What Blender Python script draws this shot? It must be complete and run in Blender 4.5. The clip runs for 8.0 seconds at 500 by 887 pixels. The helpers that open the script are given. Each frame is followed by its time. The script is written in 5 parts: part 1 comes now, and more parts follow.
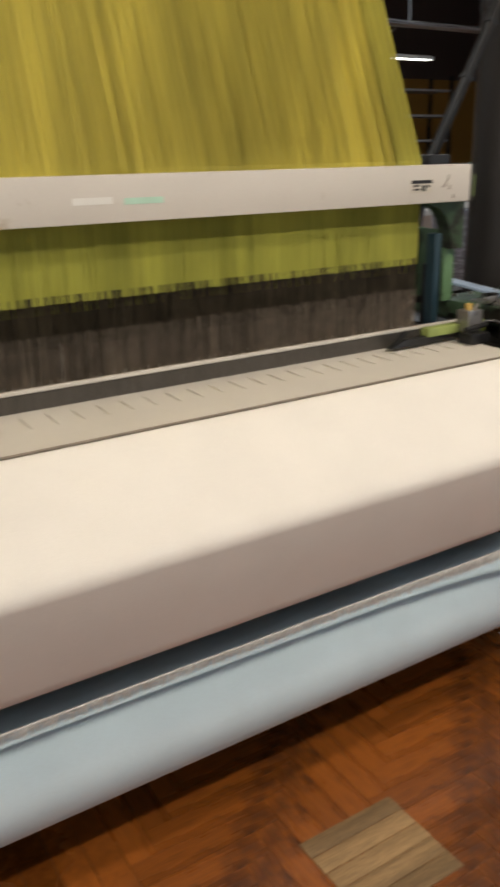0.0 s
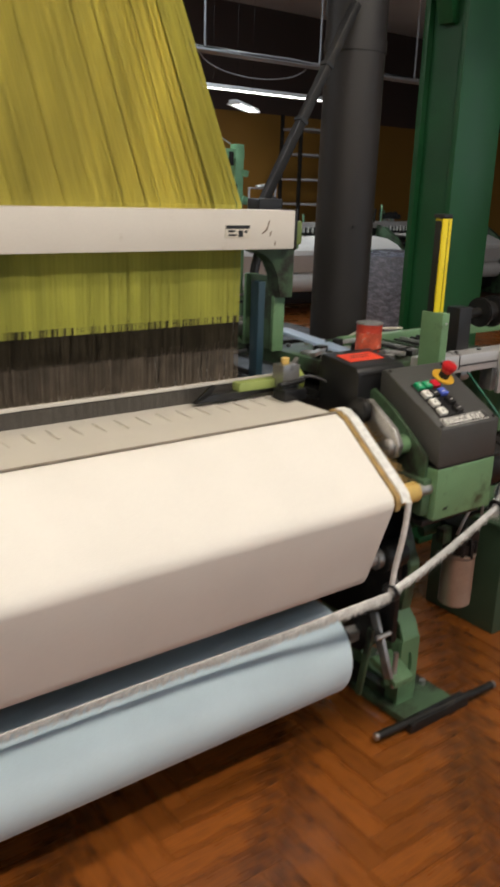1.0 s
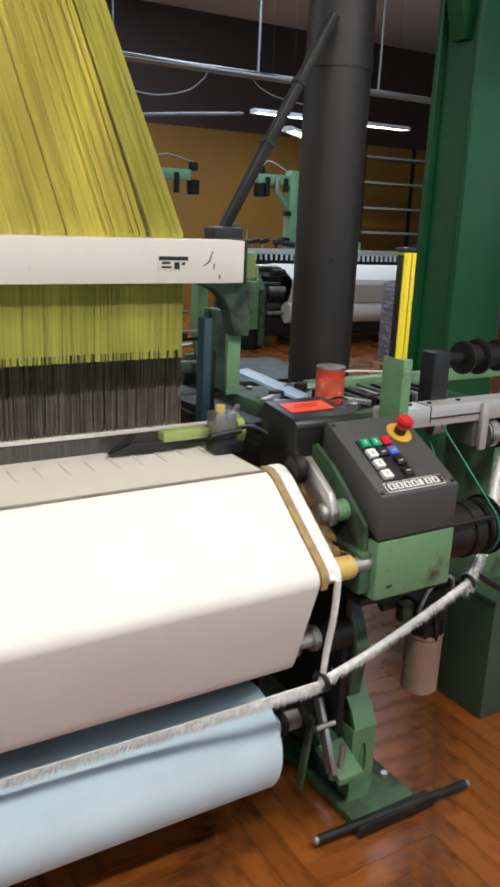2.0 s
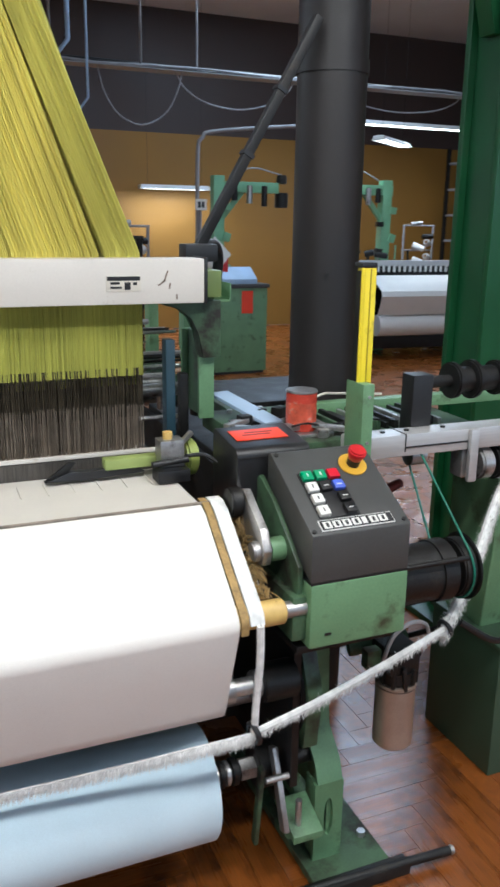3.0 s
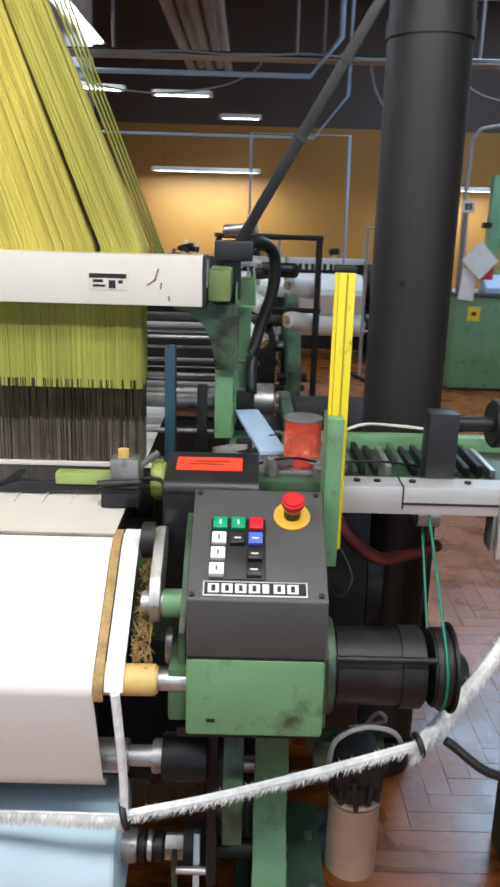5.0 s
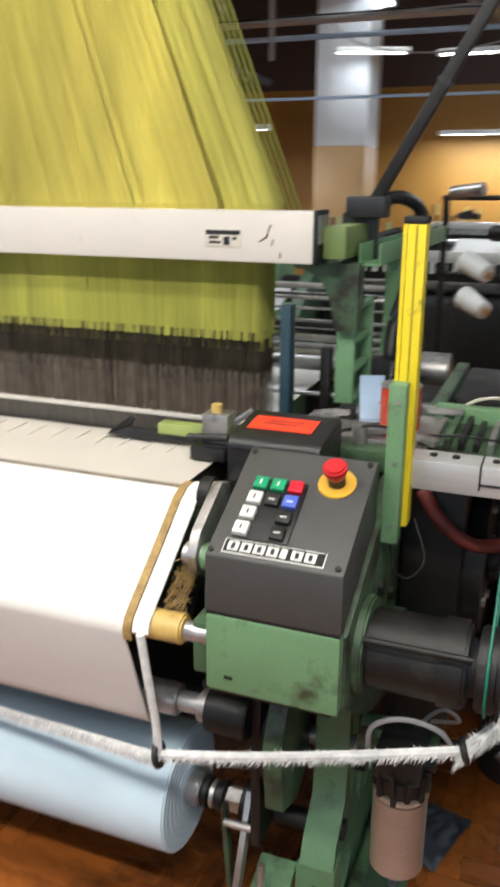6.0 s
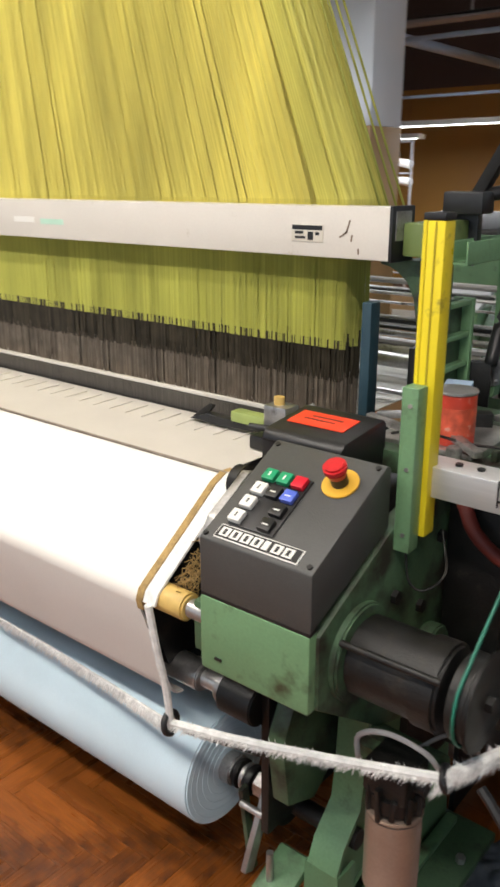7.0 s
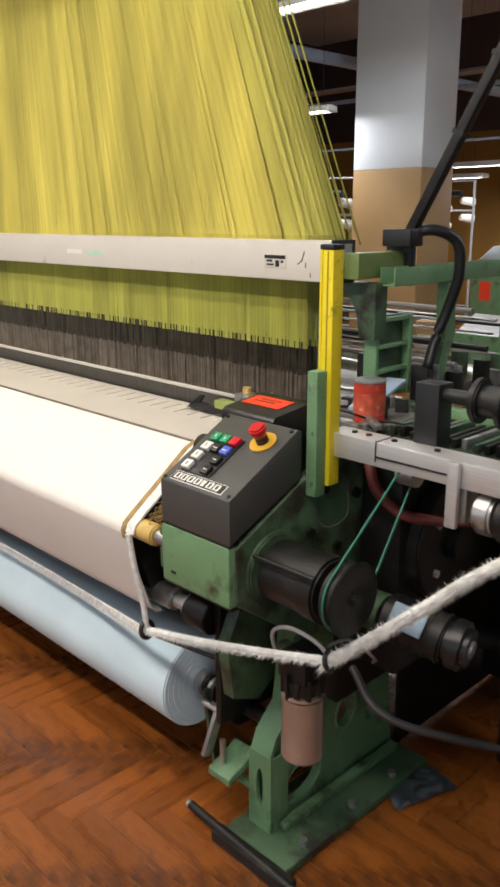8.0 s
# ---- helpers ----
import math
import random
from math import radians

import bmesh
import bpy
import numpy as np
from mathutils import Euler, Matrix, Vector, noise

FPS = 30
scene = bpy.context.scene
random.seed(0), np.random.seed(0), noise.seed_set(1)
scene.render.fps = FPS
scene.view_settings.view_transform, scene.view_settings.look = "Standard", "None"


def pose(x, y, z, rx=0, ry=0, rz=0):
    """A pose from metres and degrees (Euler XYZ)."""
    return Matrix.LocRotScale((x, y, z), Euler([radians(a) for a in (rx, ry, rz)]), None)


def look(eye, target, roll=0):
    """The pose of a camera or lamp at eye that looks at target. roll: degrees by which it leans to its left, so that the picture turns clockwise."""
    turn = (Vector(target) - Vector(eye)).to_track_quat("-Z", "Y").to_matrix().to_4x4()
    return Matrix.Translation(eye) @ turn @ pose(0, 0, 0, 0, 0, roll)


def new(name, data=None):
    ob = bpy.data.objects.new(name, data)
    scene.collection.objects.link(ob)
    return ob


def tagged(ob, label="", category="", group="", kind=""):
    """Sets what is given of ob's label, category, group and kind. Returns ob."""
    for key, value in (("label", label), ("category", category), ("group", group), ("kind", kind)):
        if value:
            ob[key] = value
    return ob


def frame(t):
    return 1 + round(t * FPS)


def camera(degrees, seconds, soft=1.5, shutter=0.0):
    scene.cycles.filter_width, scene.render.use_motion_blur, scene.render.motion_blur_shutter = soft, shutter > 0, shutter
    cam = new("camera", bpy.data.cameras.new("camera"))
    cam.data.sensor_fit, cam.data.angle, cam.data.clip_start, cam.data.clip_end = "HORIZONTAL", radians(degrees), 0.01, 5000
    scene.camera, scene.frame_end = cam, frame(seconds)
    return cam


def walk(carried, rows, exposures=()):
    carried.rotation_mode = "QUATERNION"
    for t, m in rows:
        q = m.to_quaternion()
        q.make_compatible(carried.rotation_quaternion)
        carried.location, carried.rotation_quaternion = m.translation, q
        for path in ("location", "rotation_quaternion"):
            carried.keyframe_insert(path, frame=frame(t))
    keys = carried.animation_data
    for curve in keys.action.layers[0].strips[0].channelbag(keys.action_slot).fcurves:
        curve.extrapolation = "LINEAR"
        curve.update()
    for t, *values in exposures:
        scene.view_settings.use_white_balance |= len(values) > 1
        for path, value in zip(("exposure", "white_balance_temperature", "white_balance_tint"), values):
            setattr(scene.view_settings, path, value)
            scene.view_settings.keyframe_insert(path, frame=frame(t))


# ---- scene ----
cam = camera(34.2, 8.0, soft=2.8, shutter=0.5)
PATH = [
    (0, (-0.003, -0.065, 1.549), (0.998, 1.534, 0.886), -1.2),
    (0.5, (0.077, -0.028, 1.578), (1.265, 1.436, 0.91), 0.9),
    (1, (0.412, -0.103, 1.571), (1.566, 1.419, 0.976), 1.9),
    (1.5, (0.651, -0.079, 1.572), (1.746, 1.498, 1.01), 2.7),
    (2.8, (1.225, -0.144, 1.616), (2.036, 1.608, 1.092), 1.2),
    (3, (1.302, -0.159, 1.607), (2.054, 1.619, 1.082), 0.9),
    (3.5, (1.501, -0.049, 1.604), (2.177, 1.757, 1.075), 1.3),
    (4, (1.699, -0.017, 1.621), (2.206, 1.846, 1.099), 0.6),
    (4.2, (1.799, -0.047, 1.619), (2.174, 1.846, 1.093), 0.6),
    (5.3, (2.206, 0.025, 1.595), (2.079, 1.948, 1.061), 1.2),
    (5.5, (2.282, 0.055, 1.602), (2.027, 1.962, 1.055), 0.5),
    (6, (2.518, 0.096, 1.571), (1.837, 1.876, 0.965), 0.3),
    (6.5, (2.713, 0.183, 1.551), (1.698, 1.776, 0.893), 0.6),
    (7, (2.883, 0.277, 1.571), (1.679, 1.75, 0.955), -0.0),
    (7.5, (3.213, 0.247, 1.564), (1.849, 1.597, 1.0), 0.4),
    (8, (3.447, 0.094, 1.58), (2.069, 1.44, 1.044), -0.2),
]
EXPOSURES = [(0, -0.42, 7200, 12), (0.5, -0.42, 7200, 12), (1.5, -0.08, 6700, 10), (3.0, 0.15, 5800, 8), (4.0, 0.28, 5600, 8), (5.5, 0.4, 6200, 9), (7.0, 0.25, 6600, 11), (8, 0.08, 6800, 12)]
walk(cam, [(t, look(eye, target, roll)) for t, eye, target, roll in PATH], EXPOSURES)

# ---- light ----
world = bpy.data.worlds.new("world")
scene.world = world
world.use_nodes = True
world.node_tree.nodes["Background"].inputs[0].default_value = (0.75, 0.87, 1.0, 1)
world.node_tree.nodes["Background"].inputs[1].default_value = 0.25


def area(name, m, sx, sy, power, colour):
    d = bpy.data.lights.new(name, "AREA")
    d.shape, d.size, d.size_y, d.energy, d.color = "RECTANGLE", sx, sy, power, colour
    ob = new(name, d)
    ob.matrix_world = m
    return ob


DAY = 30


# ---- materials ----
def mat(name, rgb, rough=0.5, metal=0.0, var=0.12, scale=8.0, fine=0.0, fine_scale=180.0, bump=0.0, dirt=None, dirt_amount=0.0,
        dirt_scale=3.0, random_tint=0.0, stretch=(1, 1, 1), spec=0.5, island=False, emit=0.0):
    """A procedural surface: a base colour varied at two scales, optional dirt stains, bump and per-object tint."""
    m = bpy.data.materials.new(name)
    m.use_nodes = True
    t = m.node_tree
    n, l = t.nodes, t.links
    b = n["Principled BSDF"]
    tc = n.new("ShaderNodeTexCoord")
    mp = n.new("ShaderNodeMapping")
    mp.inputs["Scale"].default_value = stretch
    l.new(tc.outputs["Object"], mp.inputs["Vector"])
    nz = n.new("ShaderNodeTexNoise")
    nz.inputs["Scale"].default_value, nz.inputs["Detail"].default_value = scale, 4
    l.new(mp.outputs[0], nz.inputs["Vector"])
    nf = n.new("ShaderNodeTexNoise")
    nf.inputs["Scale"].default_value, nf.inputs["Detail"].default_value = fine_scale, 3
    l.new(mp.outputs[0], nf.inputs["Vector"])

    def grey(sock, lo, hi, a=0.3, z=0.7):
        r = n.new("ShaderNodeMapRange")
        r.inputs[1].default_value, r.inputs[2].default_value = a, z
        r.inputs[3].default_value, r.inputs[4].default_value = lo, hi
        l.new(sock, r.inputs[0])
        return r.outputs[0]

    def mult(a, c):
        x = n.new("ShaderNodeMath")
        x.operation = "MULTIPLY"
        for i, v in enumerate((a, c)):
            if isinstance(v, float):
                x.inputs[i].default_value = v
            else:
                l.new(v, x.inputs[i])
        return x.outputs[0]

    k = mult(grey(nz.outputs[0], 1 - var, 1 + var), grey(nf.outputs[0], 1 - fine, 1 + fine))
    if random_tint:
        oi = n.new("ShaderNodeNewGeometry" if island else "ShaderNodeObjectInfo")
        k = mult(k, grey(oi.outputs["Random Per Island" if island else "Random"], 1 - random_tint, 1 + random_tint, 0, 1))
    mx = n.new("ShaderNodeMix")
    mx.data_type, mx.blend_type = "RGBA", "MULTIPLY"
    mx.inputs[0].default_value = 1.0
    mx.inputs[6].default_value = (*rgb, 1)
    l.new(k, mx.inputs[7])
    col = mx.outputs[2]
    if dirt:
        nd = n.new("ShaderNodeTexNoise")
        nd.inputs["Scale"].default_value, nd.inputs["Detail"].default_value, nd.inputs["Roughness"].default_value = dirt_scale, 6, 0.65
        l.new(tc.outputs["Object"], nd.inputs["Vector"])
        md = n.new("ShaderNodeMix")
        md.data_type = "RGBA"
        l.new(grey(nd.outputs[0], 0.0, 1.0, 0.62 - 0.25 * dirt_amount, 0.78 - 0.25 * dirt_amount), md.inputs[0])
        l.new(col, md.inputs[6])
        md.inputs[7].default_value = (*dirt, 1)
        col = md.outputs[2]
    l.new(col, b.inputs["Base Color"])
    l.new(grey(nz.outputs[0], max(0.02, rough - 0.08), min(1, rough + 0.08)), b.inputs["Roughness"])
    b.inputs["Metallic"].default_value = metal
    b.inputs["Specular IOR Level"].default_value = spec
    if emit:
        l.new(col, b.inputs["Emission Color"])
        b.inputs["Emission Strength"].default_value = emit
    if bump:
        bp = n.new("ShaderNodeBump")
        bp.inputs["Strength"].default_value, bp.inputs["Distance"].default_value = bump, 0.002
        l.new(nf.outputs[0], bp.inputs["Height"])
        l.new(bp.outputs[0], b.inputs["Normal"])
    return m


GREASE = (0.02, 0.017, 0.012)
M_LEG = mat("oil_smeared_green_enamel", (0.125, 0.245, 0.125), 0.45, var=0.18, scale=7, fine=0.08, bump=0.15, dirt=(0.03, 0.035, 0.02), dirt_amount=0.42, dirt_scale=7)
M_CLOTH = mat("white_cloth", (0.80, 0.77, 0.72), 0.9, var=0.03, scale=5, fine=0.05, fine_scale=600, bump=0.15, spec=0.15)
# slightly tanner than M_CLOTH and partly see-through, so what lies beneath darkens it
M_SEETHROUGH = mat("part_see_through_cloth", (0.78, 0.74, 0.67), 0.9, var=0.04, scale=5, fine=0.06, fine_scale=600, bump=0.15, spec=0.1)
M_SEETHROUGH.node_tree.nodes["Principled BSDF"].inputs["Alpha"].default_value = 0.66
M_BLUECLOTH = mat("pale_blue_cloth", (0.63, 0.78, 0.86), 0.85, var=0.04, scale=6, fine=0.05, fine_scale=500, bump=0.15, spec=0.2)
M_FRINGE = mat("white_fringe", (0.72, 0.72, 0.70), 0.95, var=0.15, scale=60, random_tint=0.2, island=True, spec=0.1)
M_GREEN = mat("light_green_enamel", (0.145, 0.275, 0.14), 0.42, var=0.1, scale=6, fine=0.06, bump=0.1, dirt=(0.05, 0.06, 0.03), dirt_amount=0.25, dirt_scale=9)
M_DIRTYGREEN = mat("oily_green_enamel", (0.06, 0.115, 0.06), 0.5, var=0.2, scale=9, fine=0.1, bump=0.2, dirt=GREASE, dirt_amount=0.62, dirt_scale=8)
M_GANTRY = mat("deep_green_paint", (0.009, 0.08, 0.025), 0.38, var=0.15, scale=3, fine=0.05, bump=0.1, dirt=(0.01, 0.05, 0.02), dirt_amount=0.2)
M_GREY = mat("dark_grey_hammered_enamel", (0.06, 0.06, 0.058), 0.45, var=0.06, scale=10, fine=0.12, fine_scale=420, bump=0.25)
M_BLACK = mat("black_plastic", (0.012, 0.012, 0.013), 0.4, var=0.2, scale=12, fine=0.1)
M_IRON = mat("oily_black_iron", (0.007, 0.0065, 0.006), 0.5, metal=0.1, var=0.35, scale=14, fine=0.2, bump=0.35, dirt=(0.035, 0.029, 0.022), dirt_amount=0.2, dirt_scale=14)
M_STEEL = mat("worn_steel", (0.48, 0.47, 0.46), 0.38, metal=0.85, var=0.2, scale=20, fine=0.1, bump=0.1, dirt=(0.10, 0.08, 0.06), dirt_amount=0.25, dirt_scale=16)
M_ALU = mat("brushed_aluminium", (0.62, 0.61, 0.60), 0.42, metal=0.6, var=0.05, scale=4, fine=0.05, stretch=(0.05, 1, 1), bump=0.05)
M_BEAM = mat("cream_painted_beam", (0.62, 0.585, 0.53), 0.4, var=0.03, scale=4, fine=0.02, dirt=(0.35, 0.28, 0.18), dirt_amount=0.0, dirt_scale=12)
M_COLUMN = mat("dark_brown_column_paint", (0.016, 0.013, 0.012), 0.5, var=0.25, scale=4, fine=0.06, stretch=(1, 1, 0.5), bump=0.15)
M_YELLOW = mat("safety_yellow_plastic", (0.75, 0.60, 0.02), 0.35, var=0.05, scale=10, dirt=(0.2, 0.15, 0.02), dirt_amount=0.1, dirt_scale=20)
M_RED = mat("red_plastic", (0.55, 0.02, 0.025), 0.35, var=0.05)
M_REDLABEL = mat("fluorescent_red_label", (0.85, 0.06, 0.02), 0.5, var=0.05)
M_ORANGE = mat("orange_yellow_ring", (0.75, 0.42, 0.04), 0.5, var=0.08)
M_WHITE = mat("white_plastic", (0.75, 0.74, 0.70), 0.45, var=0.04)
M_BTNGREEN = mat("green_key", (0.01, 0.30, 0.13), 0.35, var=0.04)
M_BTNBLUE = mat("blue_key", (0.08, 0.13, 0.55), 0.35, var=0.04)
M_BTNRED = mat("red_key", (0.60, 0.01, 0.03), 0.35, var=0.04)
M_BELT = mat("green_round_belt", (0.01, 0.14, 0.09), 0.5, var=0.1)
M_GOLD = mat("yellowed_selvedge", (0.34, 0.22, 0.08), 0.7, var=0.3, scale=40, fine=0.2)
M_GOLDEND = mat("yellow_plastic_roller", (0.62, 0.42, 0.13), 0.5, var=0.15, scale=30)
M_CUP = mat("copper_brown_metal_cup", (0.42, 0.33, 0.27), 0.38, metal=0.6, var=0.12, scale=10, fine=0.05)
M_CORD = mat("yellow_harness_cord", (0.60, 0.53, 0.13), 0.7, var=0.28, scale=3.2, stretch=(1.6, 1, 0.3), random_tint=0.10, island=True, spec=0.2)
M_CORDGREEN = mat("yellow_green_cord", (0.46, 0.46, 0.11), 0.7, var=0.2, scale=5, stretch=(2, 1, 0.5), random_tint=0.12, island=True, spec=0.2)
M_CORDEDGE = mat("olive_yellow_cord", (0.56, 0.52, 0.13), 0.7, var=0.22, scale=4, stretch=(1.6, 1, 0.4), random_tint=0.12, island=True, spec=0.2)
M_HEDDARK = mat("dark_heddle", (0.05, 0.04, 0.026), 0.5, var=0.3, scale=30, random_tint=0.4, island=True)
M_HEDGREY = mat("grey_brown_heddle_spring", (0.20, 0.165, 0.13), 0.5, metal=0.2, var=0.3, scale=25, random_tint=0.35, island=True)
M_PLANK = mat("varnished_parquet_oak", (0.25, 0.073, 0.012), 0.29, var=0.26, scale=9, fine=0.25, fine_scale=60, stretch=(0.25, 3, 1), bump=0.012, spec=0.85,
              dirt=(0.045, 0.016, 0.007), dirt_amount=0.52, dirt_scale=5, random_tint=0.2)
M_PLANKS = mat("varnished_parquet_oak_far", (0.25, 0.073, 0.012), 0.29, var=0.26, scale=5, fine=0.2, fine_scale=40, bump=0.012, spec=0.85,
               dirt=(0.10, 0.035, 0.012), dirt_amount=0.15, dirt_scale=2.5, random_tint=0.2, island=True)
M_GROUT = mat("dark_joint_filler", (0.07, 0.03, 0.012), 0.7, var=0.2)
M_PATCH = mat("pale_repair_wood", (0.24, 0.15, 0.07), 0.55, var=0.25, scale=14, fine=0.2, fine_scale=90, stretch=(0.3, 3, 1), random_tint=0.55)
M_OCHRE = mat("ochre_wall_paint", (0.28, 0.135, 0.019), 0.6, var=0.08, scale=1.2, fine=0.04)
M_BROWN = mat("dark_brown_wall_paint", (0.055, 0.034, 0.027), 0.6, var=0.12, scale=1.0, fine=0.04)
M_CEIL = mat("grey_ceiling_paint", (0.66, 0.67, 0.70), 0.8, var=0.08, scale=0.8)
M_PILLAR = mat("pale_grey_pillar_paint", (0.62, 0.65, 0.68), 0.6, var=0.05, scale=1.5)
M_DADO = mat("tan_dado_paint", (0.38, 0.23, 0.10), 0.5, var=0.08, scale=2)
M_PIPE = mat("light_blue_pipe_paint", (0.38, 0.50, 0.66), 0.45, var=0.08)
M_CABLE = mat("grey_cable_sheath", (0.32, 0.31, 0.31), 0.6, var=0.15)
M_TUBE = mat("fluorescent_tube", (0.92, 0.97, 1.0), 0.5, var=0.0, emit=9.0)
M_CARD = mat("cardboard", (0.42, 0.27, 0.14), 0.8, var=0.08, scale=6, fine=0.05)
M_DARKGREEN = mat("dark_green_cabinet_paint", (0.045, 0.085, 0.05), 0.5, var=0.12, scale=3)
M_PALEGREEN = mat("mint_green_enamel", (0.20, 0.42, 0.24), 0.45, var=0.1)
M_CANRED = mat("red_brown_can_paint", (0.55, 0.05, 0.025), 0.45, var=0.25, scale=25, dirt=(0.45, 0.35, 0.3), dirt_amount=0.15, dirt_scale=25)
M_CREAM = mat("cream_label", (0.62, 0.58, 0.50), 0.6, var=0.1)
M_TYRE = mat("red_hose_rubber", (0.14, 0.022, 0.016), 0.5, var=0.1)


# ---- mesh helpers ----
def mesh(bm, name, material, smooth=False):
    bmesh.ops.recalc_face_normals(bm, faces=bm.faces)
    me = bpy.data.meshes.new(name)
    bm.to_mesh(me)
    bm.free()
    for p in me.polygons:
        p.use_smooth = True
    me.set_sharp_from_angle(angle=radians(180 if smooth else 38))
    for m in (material if isinstance(material, (list, tuple)) else (material,)):
        me.materials.append(m)
    return me


def thing(name, label, category, at=(0, 0, 0), group="", kind=""):
    """An empty at a thing's base, which carries its parts."""
    ob = new(name)
    ob.location = at
    ob.empty_display_size = 0.05
    return tagged(ob, label, category, group, kind)


def part(name, bm, material, parent, label="", smooth=False):
    ob = new(name, mesh(bm, name, material, smooth))
    ob.parent = parent
    return tagged(ob, label)


def solo(name, bm, material, label, category, group="", kind="", smooth=False):
    return tagged(new(name, mesh(bm, name, material, smooth)), label, category, group, kind)


def box(x0, x1, y0, y1, z0, z1, bevel=0.0, bm=None):
    bm = bm or bmesh.new()
    r = bmesh.ops.create_cube(bm, size=1)
    for v in r["verts"]:
        v.co = Vector((x0 + (v.co.x + 0.5) * (x1 - x0), y0 + (v.co.y + 0.5) * (y1 - y0), z0 + (v.co.z + 0.5) * (z1 - z0)))
    if bevel:
        es = list({e for v in r["verts"] for e in v.link_edges})
        bmesh.ops.bevel(bm, geom=es, offset=bevel, segments=2, profile=0.6, affect="EDGES")
    return bm


def obox(centre, size, m=None, bevel=0.0, bm=None):
    """A box of that size round a centre, turned by the matrix m about it."""
    bm = bm or bmesh.new()
    one = box(-size[0] / 2, size[0] / 2, -size[1] / 2, size[1] / 2, -size[2] / 2, size[2] / 2, bevel)
    bmesh.ops.transform(one, matrix=Matrix.Translation(centre) @ (m or Matrix()), verts=one.verts)
    return merge(bm, one)


def merge(bm, other):
    tmp = bpy.data.meshes.new("tmp")
    other.to_mesh(tmp)
    other.free()
    bm.from_mesh(tmp)
    bpy.data.meshes.remove(tmp)
    return bm


def rod(p, q, r, seg=16, r2=None, bm=None, bevel=0.0):
    """A round bar from p to q, with a second radius for a cone."""
    bm = bm or bmesh.new()
    p, q = Vector(p), Vector(q)
    one = bmesh.new()
    bmesh.ops.create_cone(one, cap_ends=True, segments=seg, radius1=r, radius2=r if r2 is None else r2, depth=(q - p).length)
    if bevel:
        es = [e for e in one.edges if abs(e.verts[0].co.z - e.verts[1].co.z) < 1e-6]
        bmesh.ops.bevel(one, geom=es, offset=bevel, segments=2, affect="EDGES")
    turn = (q - p).to_track_quat("Z", "Y").to_matrix().to_4x4()
    bmesh.ops.transform(one, matrix=Matrix.Translation((p + q) / 2) @ turn, verts=one.verts)
    return merge(bm, one)


def tube(points, r, seg=8, bm=None, closed=False):
    """A bent round bar or hose along points."""
    bm = bm or bmesh.new()
    pts = [Vector(p) for p in points]
    n = len(pts)
    rings = []
    for i, p in enumerate(pts):
        a = pts[(i - 1) % n] if closed or i else p
        b = pts[(i + 1) % n] if closed or i < n - 1 else p
        d = (b - a).normalized()
        side = d.cross(Vector((0.13, 0.31, 0.94))).normalized()
        up = d.cross(side)
        rr = r[i] if isinstance(r, (list, tuple)) else r
        rings.append([bm.verts.new(p + rr * (math.cos(2 * math.pi * k / seg) * side + math.sin(2 * math.pi * k / seg) * up)) for k in range(seg)])
    for i in range(n if closed else n - 1):
        A, B = rings[i], rings[(i + 1) % n]
        for k in range(seg):
            bm.faces.new((A[k], A[(k + 1) % seg], B[(k + 1) % seg], B[k]))
    if not closed:
        bm.faces.new(rings[0])
        bm.faces.new(rings[-1][::-1])
    return bm


def bend(points, steps=6):
    """A smooth line through points (Catmull-Rom)."""
    p = [Vector(q) for q in points]
    p = [2 * p[0] - p[1]] + p + [2 * p[-1] - p[-2]]
    out = []
    for i in range(1, len(p) - 2):
        for k in range(steps):
            t = k / steps
            out.append(0.5 * (2 * p[i] + (p[i + 1] - p[i - 1]) * t + (2 * p[i - 1] - 5 * p[i] + 4 * p[i + 1] - p[i + 2]) * t * t
                              + (3 * p[i] - p[i - 1] - 3 * p[i + 1] + p[i + 2]) * t ** 3))
    return out + [p[-2]]


def prism(outline, axis, a, b, bevel=0.0, bm=None):
    """A flat outline drawn out along an axis from a to b. Outline pairs are (y, z) for x, (x, z) for y, (x, y) for z."""
    bm = bm or bmesh.new()
    one = bmesh.new()

    def at(u, v, w):
        return {"x": (w, u, v), "y": (u, w, v), "z": (u, v, w)}[axis]
    A = [one.verts.new(at(u, v, a)) for u, v in outline]
    B = [one.verts.new(at(u, v, b)) for u, v in outline]
    one.faces.new(A)
    one.faces.new(B[::-1])
    for i in range(len(A)):
        j = (i + 1) % len(A)
        one.faces.new((A[i], A[j], B[j], B[i]))
    if bevel:
        bmesh.ops.bevel(one, geom=list(one.edges), offset=bevel, segments=2, profile=0.6, affect="EDGES")
    return merge(bm, one)


def sheet(line, axis_from, axis_to, steps, thick, bm=None):
    """A sheet whose (y, z) section is swept along x, with a thickness."""
    bm = bm or bmesh.new()
    pts = [Vector((0, y, z)) for y, z in line]
    nrm = []
    for i in range(len(pts)):
        d = pts[min(i + 1, len(pts) - 1)] - pts[max(i - 1, 0)]
        nrm.append(Vector((0, d.z, -d.y)).normalized())
    loop = pts + [p - n * thick for p, n in zip(reversed(pts), reversed(nrm))]
    rings = []
    for k in range(steps + 1):
        x = axis_from + (axis_to - axis_from) * k / steps
        rings.append([bm.verts.new((x, p.y, p.z)) for p in loop])
    for A, B in zip(rings, rings[1:]):
        for i in range(len(loop)):
            j = (i + 1) % len(loop)
            bm.faces.new((A[i], A[j], B[j], B[i]))
    bm.faces.new(rings[0])
    bm.faces.new(rings[-1][::-1])
    return bm

